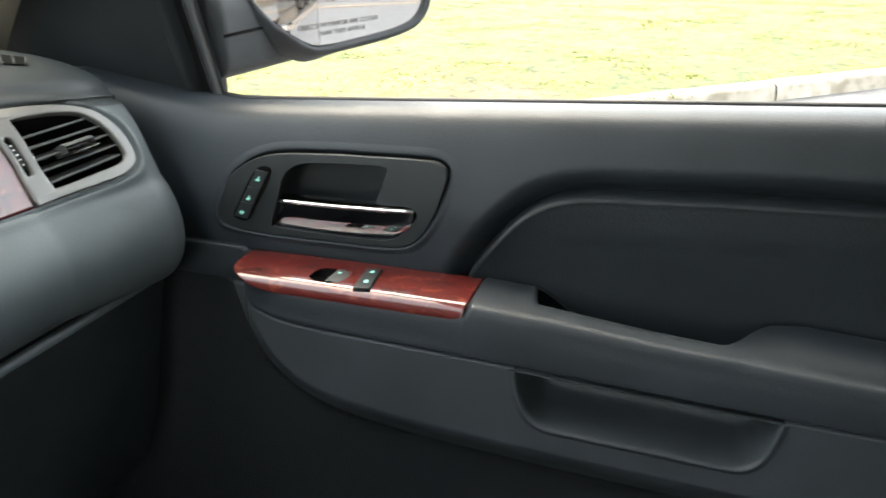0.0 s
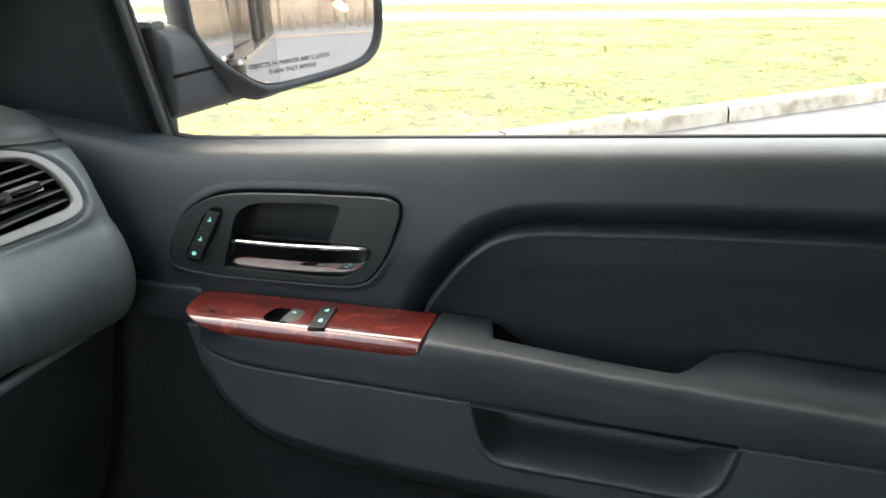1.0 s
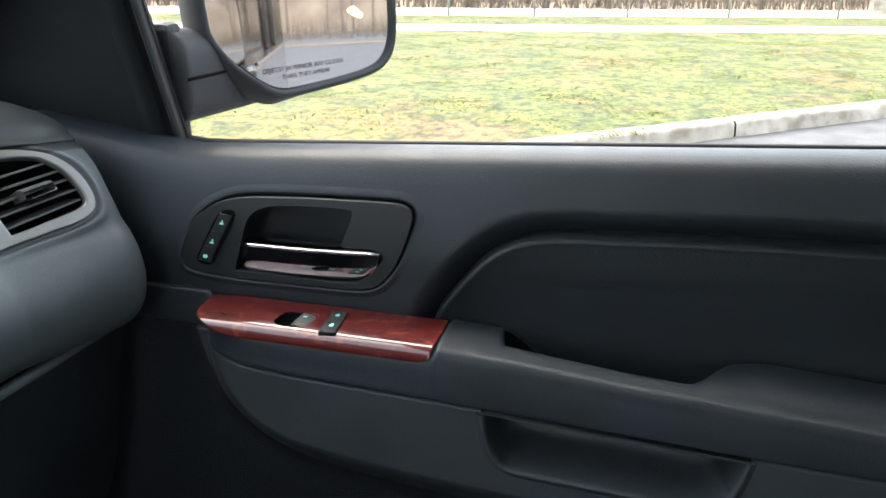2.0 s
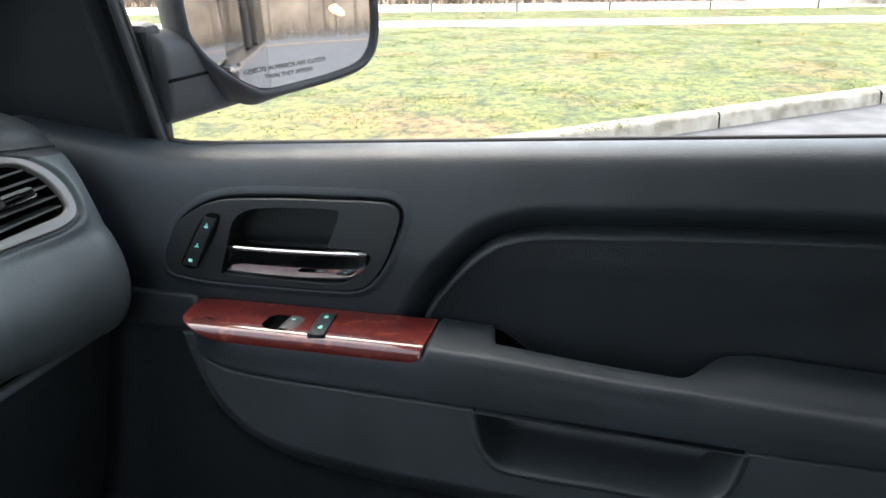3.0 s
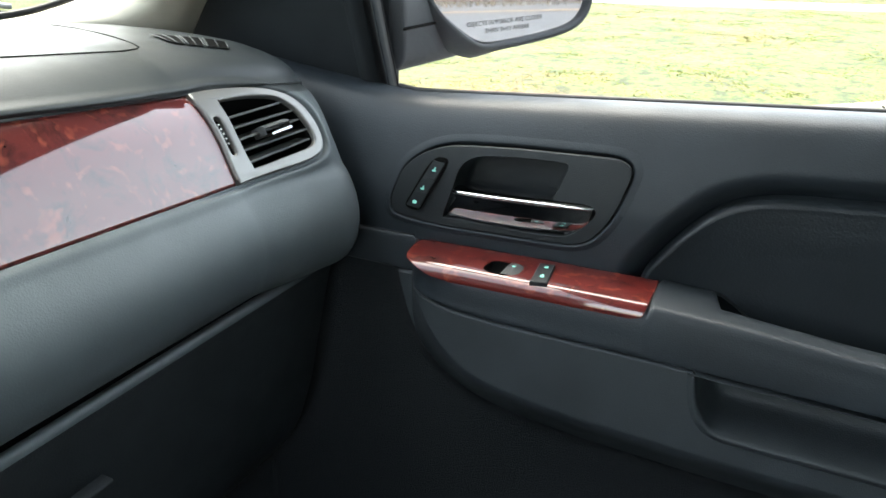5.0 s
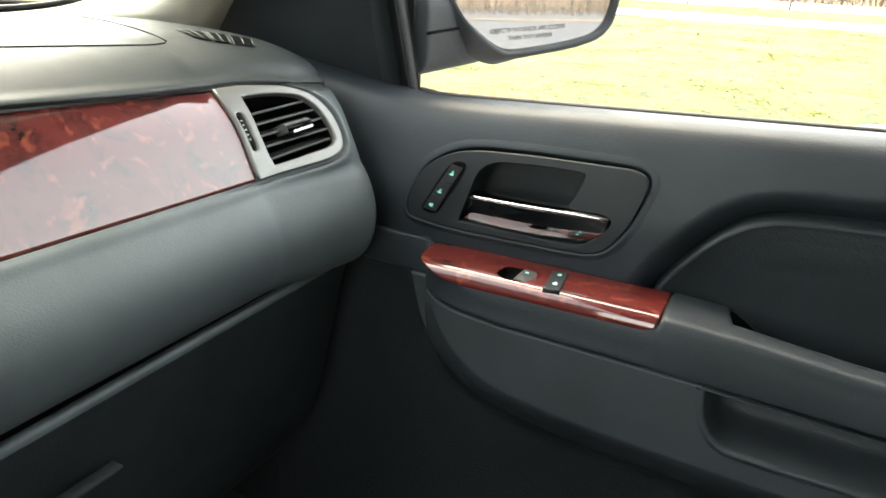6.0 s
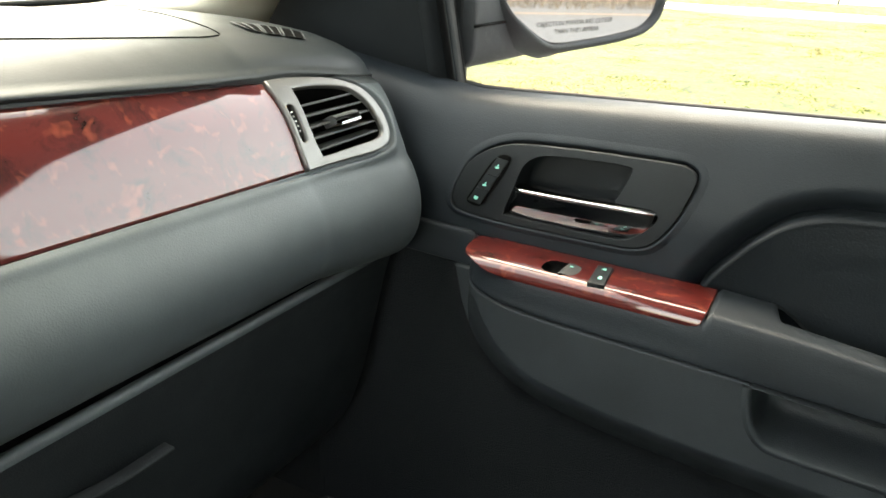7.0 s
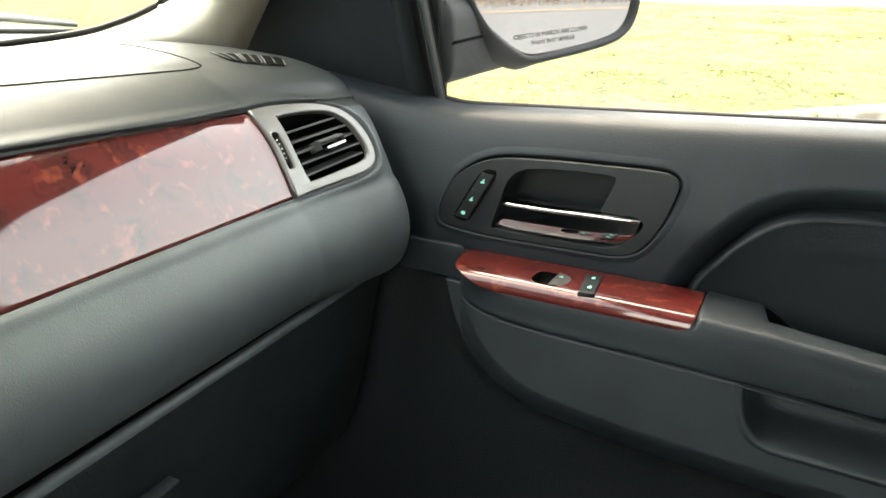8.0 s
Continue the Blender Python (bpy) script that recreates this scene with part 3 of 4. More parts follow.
# burl plate, crowned like the armrest and set just above it
PLATE_ENDS = spline([(-0.456, -0.1480), (-0.4725, -0.1418), (-0.4785, -0.1410), (-0.4780, -0.1412), (-0.4745, -0.1416), (-0.4680, -0.1422), (-0.4590, -0.1432), (-0.4470, -0.1448), (-0.4290, -0.1485), (-0.4000, -0.1620)], 91)
wood_cols = []
for v in np.linspace(0, 1, 91):
    y, z = spline([(0.887, 1.2305), (0.884, 1.2340), (0.872, 1.2352), (0.845, 1.2356), (0.824, 1.2354), (0.8112, 1.2345), (0.8038, 1.2318), (0.7992, 1.2266), (0.7968, 1.2196), (0.7966, 1.2150)], 91)[int(round(v * 90))]
    x0 = PLATE_ENDS[int(round(v * 90)), 0]
    x1 = PLATE_ENDS[int(round(v * 90)), 1]
    wood_cols.append([(x0 + (x1 - x0) * u, y, z - 0.0025 * (1 - u) ** 6 * (1 - v) - (0.004 * (1 - v) if u in (0.0, 1.0) else 0.0) - 0.004 * (x0 + (x1 - x0) * u + 0.31) ) for u in np.concatenate([[0], np.linspace(0.002, 0.998, 300), [1]])])
wood_cols = np.array(wood_cols)
ellw = switch_zone(wood_cols[:, :, 0], wood_cols[:, :, 1], 0.0245, 0.0195)
wood = sheet("switch_plate", wood_cols, WOOD, door, "glossy red burl veneer switch plate", centre(ellw) > 1.0)
# window switch in its bowl
def crown(y):
    """Height of the plate's top at the width y."""
    return mix(y, [0.7963, 0.7985, 0.803, 0.8105, 0.824, 0.845, 0.884], [1.2195, 1.2245, 1.2292, 1.2328, 1.2349, 1.2356, 1.234])


bowl = []
for r, dz in ((1.16, 0.0002), (1.08, 0.0010), (1.0, 0.0006), (0.96, -0.003), (0.86, -0.010), (0.5, -0.013), (0.02, -0.0135)):
    ring = []
    for a in np.linspace(0, 2 * math.pi, 49):
        q = (abs(math.cos(a)) ** 3 + abs(math.sin(a)) ** 3) ** (-1 / 3)
        yy = 0.829 + 0.0205 * r * q * math.sin(a)
        ring.append((-0.335 + 0.0255 * r * q * math.cos(a) + 0.12 * (yy - 0.829), yy, crown(yy) + dz))
    bowl.append(ring)
sheet("switch_rim", bowl[:3], WOOD, wood, "raised burl lip round the switch")
sheet("switch_bowl", bowl[2:], GAP, wood, "black switch bowl")
paddle = []
for u in np.linspace(0, 1, 10):
    paddle.append([(-0.3345 + 0.0235 * u + 0.12 * 0.017 * v, 0.829 + 0.0175 * v * (1 - 0.12 * u), crown(0.829 + 0.017 * v) + 0.0038 * math.sin(math.pi * (0.25 + 0.7 * u)) - (0.012 if u == 0 else 0.0) - 0.0015) for v in np.linspace(-1, 1, 11)])
sw = sheet("window_switch", paddle, GREY_PLASTIC, wood, "black window rocker switch")
plate("icon", [[(-0.325, 0.832), (-0.320, 0.832), (-0.320, 0.8355), (-0.325, 0.8355)]], 0.0004, 0, lambda u, v, w: (u, v, 1.2385 + w), TEAL, sw, "teal window mark")
lk = [(-0.2930, 0.857), (-0.2745, 0.858), (-0.2705, 0.805), (-0.2895, 0.8035)]
lock = plate("lock_switch", [lk], 0.005, 0.0014, lambda u, v, w: (u, v, crown(max(v, 0.8105)) + 0.0008 + w), PLASTIC, wood, "black door-lock rocker switch", True)
for cx, cy in ((-0.2815, 0.845), (-0.2795, 0.8185)):
    plate("icon", [[(cx - 0.0026, cy - 0.0030), (cx + 0.0026, cy - 0.0030), (cx + 0.0026, cy + 0.0008), (cx + 0.0016, cy + 0.0034), (cx - 0.0008, cy + 0.0034), (cx - 0.0012, cy + 0.0008), (cx - 0.0026, cy + 0.0008)]], 0.0006, 0, lambda u, v, w: (u, v, crown(max(v, 0.8105)) + 0.0052 + w), TEAL, lock, "teal padlock mark")

# lower panel with map pocket
zs_low = np.concatenate([np.arange(1.190, 0.93, -0.0018), np.arange(0.93, 0.60, -0.012)])
xs_low = np.concatenate([np.arange(-1.15, -0.52, 0.01), np.arange(-0.52, 0.45, 0.0019), np.arange(0.45, 0.81, 0.01)])
LX, LZ = np.meshgrid(xs_low, zs_low, indexing="ij")
seam = rest_seam(xs_low)[:, None]
LZ = np.where(LZ > seam - 0.001, seam - 0.001, LZ)
BULGE = spline([(-0.478, 1.22), (-0.464, 1.165), (-0.452, 1.125), (-0.430, 1.085), (-0.392, 1.052), (-0.335, 1.031), (-0.240, 1.016), (-0.137, 1.008), (0.0, 1.0), (0.3, 0.99), (0.95, 0.98)], 60)
bl = np.vstack([BULGE, [(0.95, 1.4), (-0.478, 1.4)]])
sl = signed(LX, LZ, bl)
POCKET = spline([(-0.0765, 1.175), (-0.0745, 1.145), (-0.069, 1.118), (-0.058, 1.096), (-0.040, 1.084), (-0.005, 1.081), (0.09, 1.0775), (0.170, 1.074), (0.196, 1.076), (0.213, 1.090), (0.222, 1.113), (0.229, 1.145), (0.231, 1.175)], 70)
sp_ = signed(LX, LZ, POCKET)
LY = 0.793 + 0.098 * step((sl + 0.055) / 0.135) + 0.035 * np.clip(1.05 - LZ, 0, 0.4)
LY = np.maximum(LY, np.minimum(rest_front(LX) + 0.003, 0.876))
LY = LY + 0.009 * np.exp(-((seam - LZ) / 0.0022) ** 2)
lgrid = np.stack([LX, LY, LZ], -1)
low = centre(sl) > 0.045
sheet("lower_panel", lgrid, LOWER, door, "charcoal moulded lower panel", (centre(sp_) > 0.0025) & ~low)
sheet("kick_panel", lgrid, CARPET, door, "black carpeted kick panel", (centre(sp_) > 0.0025) & low)
walls = []
for d, y in ((0.010, 0.7950), (0.0070, 0.7935), (0.0045, 0.7914), (0.0020, 0.7906), (0.0, 0.7916), (-0.0018, 0.7960), (-0.0026, 0.8020), (-0.004, 0.815), (-0.007, 0.840), (-0.011, 0.860), (-0.016, 0.868), (-0.024, 0.8705)):
    o = outward(POCKET, d)
    o[:, 1] = np.minimum(o[:, 1], rest_seam(o[:, 0]) - (0.0045 if y < 0.8 else 0.0))
    walls.append([(u, y, v) for u, v in np.vstack([o, o[:1]])])
last = outward(POCKET, -0.024)
for k in (0.6, 0.02):
    walls.append([(u * k + 0.076 * (1 - k) if k < 0.1 else u, 0.8710, 1.125 + (v - 1.125) * k) for u, v in np.vstack([last, last[:1]])])
pocket = sheet("map_pocket", walls, LOWER, door, "dark map pocket with a rounded lip sunk in the panel")
for dz, thick in ((0.017, 0.0030), (0.027, 0.0022), (0.035, 0.0018)):
    tube("pocket_rib", [(x, 0.868, float(rest_seam(x)) - dz) for x in np.linspace(-0.045, 0.200, 10)], thick, LOWER, pocket, "", 8)

# ---- the dashboard ----
dash = thing("dashboard", car((-0.85, 0.0, 1.0)), "charcoal moulded dashboard with red burl strip along it", "dashboard")
DASH_END = 0.853


def dash_shift(y):
    """How far the dash face comes to the tail along the car's width."""
    a = np.maximum(0, y - 0.655)
    return 0.05 * (y - 0.65) + 0.33 * a * a / (a + 0.02)


# the sloped face: a convex fall, steep at the foot and laid back at the brow
KS = np.linspace(0, 1, 201)
TAN = np.interp(KS, [0, 0.35, 0.6, 0.8, 0.92, 1], [0.56, 0.51, 0.60, 0.88, 1.1, 1.2])
CUM = np.concatenate([[0], np.cumsum(0.5 * (TAN[1:] + TAN[:-1]) * 0.005)])


def fall_back(k):
    return 0.1 * (np.interp(k, KS, CUM) + 0.56 * min(k, 0) + 1.2 * max(k - 1, 0))


def twist(y):
    """The face stands more upright towards the middle of the car."""
    return 1 - 0.24 * np.clip((0.66 - y) / 0.5, 0, 1)


def widen(y):
    """The face grows taller towards the middle of the car."""
    return 1 + 0.5 * np.clip(0.66 - y, 0, 0.8)


def tilt(y):
    return 0.028 * np.clip(0.66 - y, 0, 0.8)


def on_slope(y, s, lift=0.0):
    """A point of the sloped face at the height s / 1.3 above its foot; lift raises it off the face."""
    k = s / 0.13
    t = np.interp(k, KS, TAN) * twist(y)
    c = 1 / math.hypot(1, t)
    w = widen(y)
    return (-0.625 + dash_shift(y) - w * twist(y) * fall_back(k) + c * lift, y, 1.356 + 0.1 * k * w + tilt(y) + t * c * lift)


FACE = [(-1.20, 1.500), (-1.05, 1.516), (-0.92, 1.518), (-0.82, 1.5125), (-0.782, 1.5065), (-0.752, 1.4985), (-0.727, 1.488), (-0.707, 1.476), (-0.6950, 1.4655), (-0.6905, 1.4595), (-0.6945, 1.4560)]
FACE += [(-0.625 - fall_back(k), 1.356 + 0.1 * k) for k in (0.95, 0.9, 0.8, 0.7, 0.55, 0.4, 0.2, 0.05, -0.08)]
FACE += [(-0.609, 1.335), (-0.597, 1.316), (-0.589, 1.297), (-0.585, 1.279), (-0.5855, 1.261), (-0.5905, 1.2405), (-0.601, 1.222), (-0.617, 1.208), (-0.645, 1.200)]
face = spline(FACE, 320)
# the inlay's outline on the sloped face
VENT = spline([(0.662, -0.0003), (0.696, 0.0034), (0.732, 0.0064), (0.760, 0.0095), (0.7801, 0.0145), (0.7945, 0.0250), (0.8005, 0.0461), (0.7990, 0.0775), (0.7898, 0.1050), (0.7745, 0.1185), (0.7476, 0.1275), (0.7026, 0.1318), (0.6660, 0.1310)], 80)
INLAY = np.vstack([[(-2.0, -0.0010)], VENT, [(-2.0, 0.1000)]])

def drop(y):
    """How far the dash top rolls down towards the door."""
    return 0.010 * step((y - 0.70) / 0.17)


ys = np.concatenate([np.arange(-1.0, 0.19, 0.05), np.linspace(0.2, 0.79, 198), np.linspace(0.793, DASH_END, 42)])
DY = np.repeat(ys[:, None], len(face), 1)
DX = face[None, :, 0] + dash_shift(DY)
DZ = np.repeat(face[None, :, 1], len(ys), 0)
sloped = np.where((DZ > 1.320) & (DZ < 1.495), (DZ - 1.356) * 1.3, 9.0)
si = signed(DY, sloped, INLAY)
sink = 0.007 * step((-si + 0.0005) / 0.003) - 0.0035 * np.exp(-((si - 0.010) / 0.008) ** 2) * (DZ < 1.48)
rim = 0.004 * np.exp(-((si - 0.004) / 0.003) ** 2) * step((DY - 0.56) / 0.09)
DX = DX - 0.77 * (sink + rim)
DZ = DZ - 0.64 * (sink + rim)
grown = widen(DY) - 1
DX = DX + (1 - twist(DY)) * 0.1 * np.interp((face[None, :, 1] - 1.356) / 0.1, KS, CUM) * (1 + grown)
DX = DX - grown * np.clip(-0.625 - face[None, :, 0], 0, 0.077)
DZ = DZ + tilt(DY) * np.clip((DZ - 1.19) / 0.12, 0, 1) + grown * np.clip(face[None, :, 1] - 1.356, 0, 0.1)
# the brow overhangs the strip and dies away above the vent
DX = DX - 0.010 * step((DY - 0.60) / 0.14) * np.exp(-((face[None, :, 1] - 1.468) / 0.013) ** 2)
# the bolster draws in and the brow runs out towards the door
DX = DX - 0.012 * step((DY - 0.69) / 0.16) * step((1.375 - DZ) / 0.11)
DY = DY + 0.024 * np.clip((DY - 0.79) / (DASH_END - 0.79), 0, 1) * step((DZ - 1.32) / 0.16)
DZ = DZ - drop(DY) * step((DZ - 1.42) / 0.07)
# rounded outboard end
edge = np.clip((np.repeat(ys[:, None], len(face), 1) - (DASH_END - 0.058)) / 0.058, 0, 1)
fall = 0.075 * (1 - np.sqrt(np.maximum(0, 1 - edge ** 1.9)))
lowpart = np.clip((1.53 - DZ) / 0.10, 0.2, 1)
DX = DX - fall * lowpart
DZ = DZ - 0.4 * fall * np.clip((DZ - 1.36) / 0.14, 0, 1)
dgrid = np.stack([DX, DY, DZ], -1)
inlaid = centre(si) < -0.004
# Same skin above and below; this split puts shade into the top's colour.
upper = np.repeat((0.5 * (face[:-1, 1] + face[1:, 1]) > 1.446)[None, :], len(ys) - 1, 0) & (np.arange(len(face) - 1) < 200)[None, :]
sheet("dash_pad", dgrid, DASH_SKIN_DIM, dash, "upper dash pad of the same skin, darkened as shade", ~inlaid & upper)
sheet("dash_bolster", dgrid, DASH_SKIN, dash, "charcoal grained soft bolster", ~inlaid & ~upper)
end = np.array([[(x - 0.01 * k, y + 0.0004 * k, z) for x, y, z in dgrid[-1]] for k in (0, 8, 25)])
shelf = (dgrid[-1, :, 2] > 1.455) & (dgrid[-1, :, 0] < -0.74)
end[2, :, 2] = np.where(shelf, end[2, :, 2] - 0.012, np.minimum(end[2, :, 2], 1.45))
end[2, :, 1] = np.where(shelf, 0.960, end[2, :, 1])
sheet("end_cap", end, DASH_SKIN_DIM, dash)

# airbag lid seam across the top, and the defroster slot at the corner
def pad_z(x, y):
    """Height of the dash top at a place of the plan."""
    row = dgrid[int(np.argmin(np.abs(ys - y)))]
    k = int(np.argmax(row[:190, 0]))
    return float(np.interp(x, row[:k, 0], row[:k, 2]))


seam_plan = [(-0.771 + 0.052 * (y - 0.66), y) for y in np.linspace(0.0, 0.668, 34)] + [(-0.7698, 0.677), (-0.7725, 0.6825), (-0.780, 0.6850), (-0.801, 0.6885), (-0.839, 0.697), (-0.90, 0.708), (-0.95, 0.714)]
tube("lid_seam", [(x, y, pad_z(x, y) + 0.0002) for x, y in seam_plan], 0.0011, GAP, dash, "dark airbag lid seam", 6)
for quad in (((-0.800, 0.733), (-0.7615, 0.7265), (-0.7470, 0.7370), (-0.7800, 0.7570)), ((-0.776, 0.761), (-0.7440, 0.7400), (-0.7310, 0.7545), (-0.7600, 0.7790)), ((-0.756, 0.782), (-0.7280, 0.7580), (-0.7130, 0.7800), (-0.7340, 0.8000))):
    a, b, c, d = (np.array(q) for q in quad)
    rows = [[tuple(a + (b - a) * u + ((d + (c - d) * u) - (a + (b - a) * u)) * v) for u in np.linspace(0, 1, 5)] for v in np.linspace(0, 1, 5)]
    slot = sheet("defrost_slot", [[(x, y, pad_z(x, y) + 0.0024) for x, y in row] for row in rows], GAP, dash, "dark defroster slot in the dash top")
    for p, q in ((a, b), (0.5 * (a + d), 0.5 * (b + c)), (d, c)):
        tube("slot_bar", [(*(p + (q - p) * t), pad_z(*(p + (q - p) * t)) + 0.0026) for t in np.linspace(0, 1, 5)], 0.0009, DASH_SKIN_DIM, slot, "", 6)

# burl strip
ws = np.concatenate([[0, 0.004, 0.01, 0.02], np.linspace(0.04, 0.96, 24), [0.98, 0.99, 0.996, 1]])
strip_y = np.concatenate([np.linspace(-0.9, 0.2, 20), np.linspace(0.22, 0.655, 60)])
burl_rows = []
for s in ws:
    join = 0.6605 + 0.0045 * s + 0.0015 * math.sin(math.pi * s)
    row = []
    for y in strip_y:
        yy = -0.9 + (y + 0.9) * (join + 0.9) / 1.555
        lift = -0.002 + 0.0015 * min(1, 40 * s, 40 * (1 - s)) if 0 < s < 1 else -0.008
        row.append(on_slope(yy, 0.0002 + (0.1320 - 0.010 * max(0, 0.66 - yy)) * s, lift))
    burl_rows.append(row)
sheet("burl_strip", burl_rows, WOOD, dash, "glossy red burl veneer strip")

# corner air vent
LOUVRE = spline([(0.6930, 0.1130), (0.6965, 0.1168), (0.7060, 0.1178), (0.7260, 0.1178), (0.7457, 0.1160), (0.7669, 0.1105), (0.7775, 0.0995), (0.7850, 0.0826), (0.7895, 0.0531), (0.7870, 0.0370), (0.7740, 0.0285), (0.7394, 0.0228), (0.6955, 0.0168), (0.6900, 0.0210), (0.6890, 0.0612)], 90, True)
WHEEL = spline([(0.6715, 0.0950), (0.6800, 0.0932), (0.6798, 0.070), (0.6785, 0.0445), (0.6708, 0.0435), (0.6712, 0.070)], 30, True)
VENT_RIM = np.vstack([VENT, spline([(0.6660, 0.1310), (0.6660, 0.09), (0.6648, 0.05), (0.662, -0.0003)], 12)[1:-1]])
centre_v = (0.735, 0.065)
VENT_RIM = np.array([(centre_v[0] + (a - centre_v[0]) * 0.972, centre_v[1] + (b - centre_v[1]) * 0.972) for a, b in VENT_RIM])
vent = plate("air_vent", [VENT_RIM, outward(LOUVRE, 0.0016), outward(WHEEL, 0.0016)], 0.005, 0.0018, lambda u, v, w: on_slope(u, v, 0.0005 + w), SATIN, dash, "satin silver vent surround", True)
well = []
vm = LOUVRE.mean(0)
for d, sc in ((0.002, 1.0), (-0.008, 0.99), (-0.03, 0.94), (-0.045, 0.9), (-0.046, 0.02)):
    well.append([on_slope(vm[0] + (u - vm[0]) * sc, vm[1] + (v - vm[1]) * sc, d) for u, v in np.vstack([LOUVRE, LOUVRE[:1]])])
sheet("vent_well", well, GAP, vent, "black vent duct")


def slat(s0, rise, mat=GREY_PLASTIC):
    """One louvre, from wall to wall at the height s0, tilted down to the cabin."""
    inner = [u for u in np.linspace(0.685, 0.80, 160) if bool(inside(np.array([u]), np.array([s0]), LOUVRE)[0])]
    a, b = min(inner), max(inner)
    rows = []
    for lift, ds in ((-0.020, 0.008), (-0.004, 0.001), (-0.001, -0.0005), (-0.001, -0.0028), (-0.004, -0.0025), (-0.020, 0.005)):
        rows.append([on_slope(a + (b - a) * t, s0 + ds + rise * (t - 0.5), lift) for t in np.linspace(0, 1, 10)])
    sheet("louvre", rows, mat, vent, smooth=False)


for s0, rise in ((0.0360, 0.0165), (0.0530, 0.0140), (0.0700, 0.0145), (0.0860, 0.0115), (0.1010, 0.0100)):
    slat(s0, rise)
tab = []
for lift, b in ((-0.012, 0.0), (0.002, 0.0), (0.008, 0.003), (0.009, 0.006)):
    tab.append([on_slope(0.7235 + 0.037 * t, 0.0590 + 0.005 * t + (0.0150 - b) * q, lift) for t, q in ((0, 0), (1, 0), (1, 1), (0, 1), (0, 0))])
sheet("vent_tab", tab, GREY_PLASTIC, vent, "black adjuster tab", smooth=False)
plate("tab_tip", [[(0.7300, 0.0575), (0.7595, 0.0622), (0.7600, 0.0650), (0.7305, 0.0603)]], 0.0012, 0.0006, lambda u, v, w: on_slope(u, v, 0.0085 + w), DARK_CHROME, vent, "chrome tip of the tab")
drum = []
for t in np.linspace(0, 1, 24):
    s0 = 0.0450 + 0.048 * t
    cy = 0.6752
    drum.append([on_slope(cy + dy, s0, -0.006 + 0.006 * math.sin(math.pi * t) + (0.0006 if (int(t * 48) % 2) else 0)) for dy in (-0.0045, 0.0, 0.0045)])
dr = sheet("vent_wheel", drum, PLASTIC, vent, "black ribbed thumbwheel")
for t in (0.3, 0.45, 0.6, 0.75, 0.88):
    s0 = 0.0450 + 0.048 * t
    cy = 0.6762
    plate("dot", [[(cy + 0.0012 * math.cos(a), s0 + 0.0012 * math.sin(a)) for a in np.linspace(0, 6.28, 9)[:-1]]], 0.0008, 0, lambda u, v, w: on_slope(u, v, 0.0012 + w), WHITE_DOT, vent)

# glovebox below the bolster: rounded top lip, sloping lid, latch
lid = spline([(-0.640, 1.186), (-0.630, 1.195), (-0.6215, 1.1965), (-0.617, 1.191), (-0.618, 1.180), (-0.626, 1.150), (-0.645, 1.06), (-0.67, 0.95), (-0.71, 0.85), (-0.80, 0.74)], 60)
lid_y = np.concatenate([np.linspace(-1.0, 0.2, 10), np.linspace(0.22, 0.845, 60)])
# One profile in two colours: body darkened as shade, lip lightened as highlight.
lid_ob = sheet("glovebox_lid", [[(x + 0.04 * (y - 0.65), y, z) for x, z in lid[23:]] for y in lid_y], SHADED_LID, dash, "glovebox lid, coloured dark as shade under the bolster")
sheet("lid_lip", [[(x + 0.04 * (y - 0.65), y, z) for x, z in lid[:24]] for y in lid_y], DASH_SKIN, dash, "rounded lip along the top of the glovebox lid, lightened as its highlight")
latch = []
for t in np.linspace(0, 1, 14):
    latch.append([(-0.6255 - 0.018 + 0.022 * math.sin(math.pi * min(1, t * 1.4) * 0.5) + q[0], 0.25 + 0.16 * t, 1.108 - 0.005 * t + q[1]) for q in ((-0.012, 0.003), (0.002, 0.002), (0.004, -0.001), (-0.004, -0.009), (-0.02, -0.012))])
sheet("glovebox_latch", latch, SHADED_LID, dash, "dark glovebox latch bar")

# ---- pillar, windscreen, roof and the rest of the cabin ----
pill = thing("pillar_trim", car((-0.86, 0.86, 1.50)), "cream cloth windscreen pillar trim above the dash corner", "pillar trim")
pr = []
for z in np.concatenate([np.linspace(1.45, 1.60, 28), np.linspace(1.62, 2.17, 20)]):
    ya = mix(z, [1.45, 1.514, 1.522, 1.536, 1.553, 1.60, 1.75, 2.17], [0.66, 0.74, 0.80, 0.862, 0.912, 0.95, 0.955, 0.93])
    xa = -1.105 + 0.98 * max(0, z - 1.515)
    xb, yb = -0.897 + 0.75 * (z - 1.51), 0.945 - 0.1 * (z - 1.51)
    row = []
    crest = (xb - 0.035, yb - 0.085)
    for x, y in spline([(xa, ya), (xa + 0.55 * (crest[0] - xa), 0.5 * (ya + crest[1]) - 0.012), crest, (xb - 0.006, yb - 0.045), (xb, yb)], 30):
        row.append((x, min(y, yb), z))
    pr.append(row)
sheet("pillar_cover", pr, CREAM, pill, "rounded cream pillar cover")

screen = thing("window_1", car((-0.85, 0.0, 1.75)), "clear raked windscreen with black border", "windscreen", "structure")
wgrid = np.array([[(-1.13 + 0.70 * s - 0.10 * math.cos(1.5 * y) + 0.1, y, 1.515 + 0.64 * s) for s in np.linspace(0, 1, 10)] for y in np.linspace(-1.0, 0.94, 30)])
wp = sheet("windscreen_pane", wgrid, SCREEN_GLASS, screen)
wp.visible_shadow = True
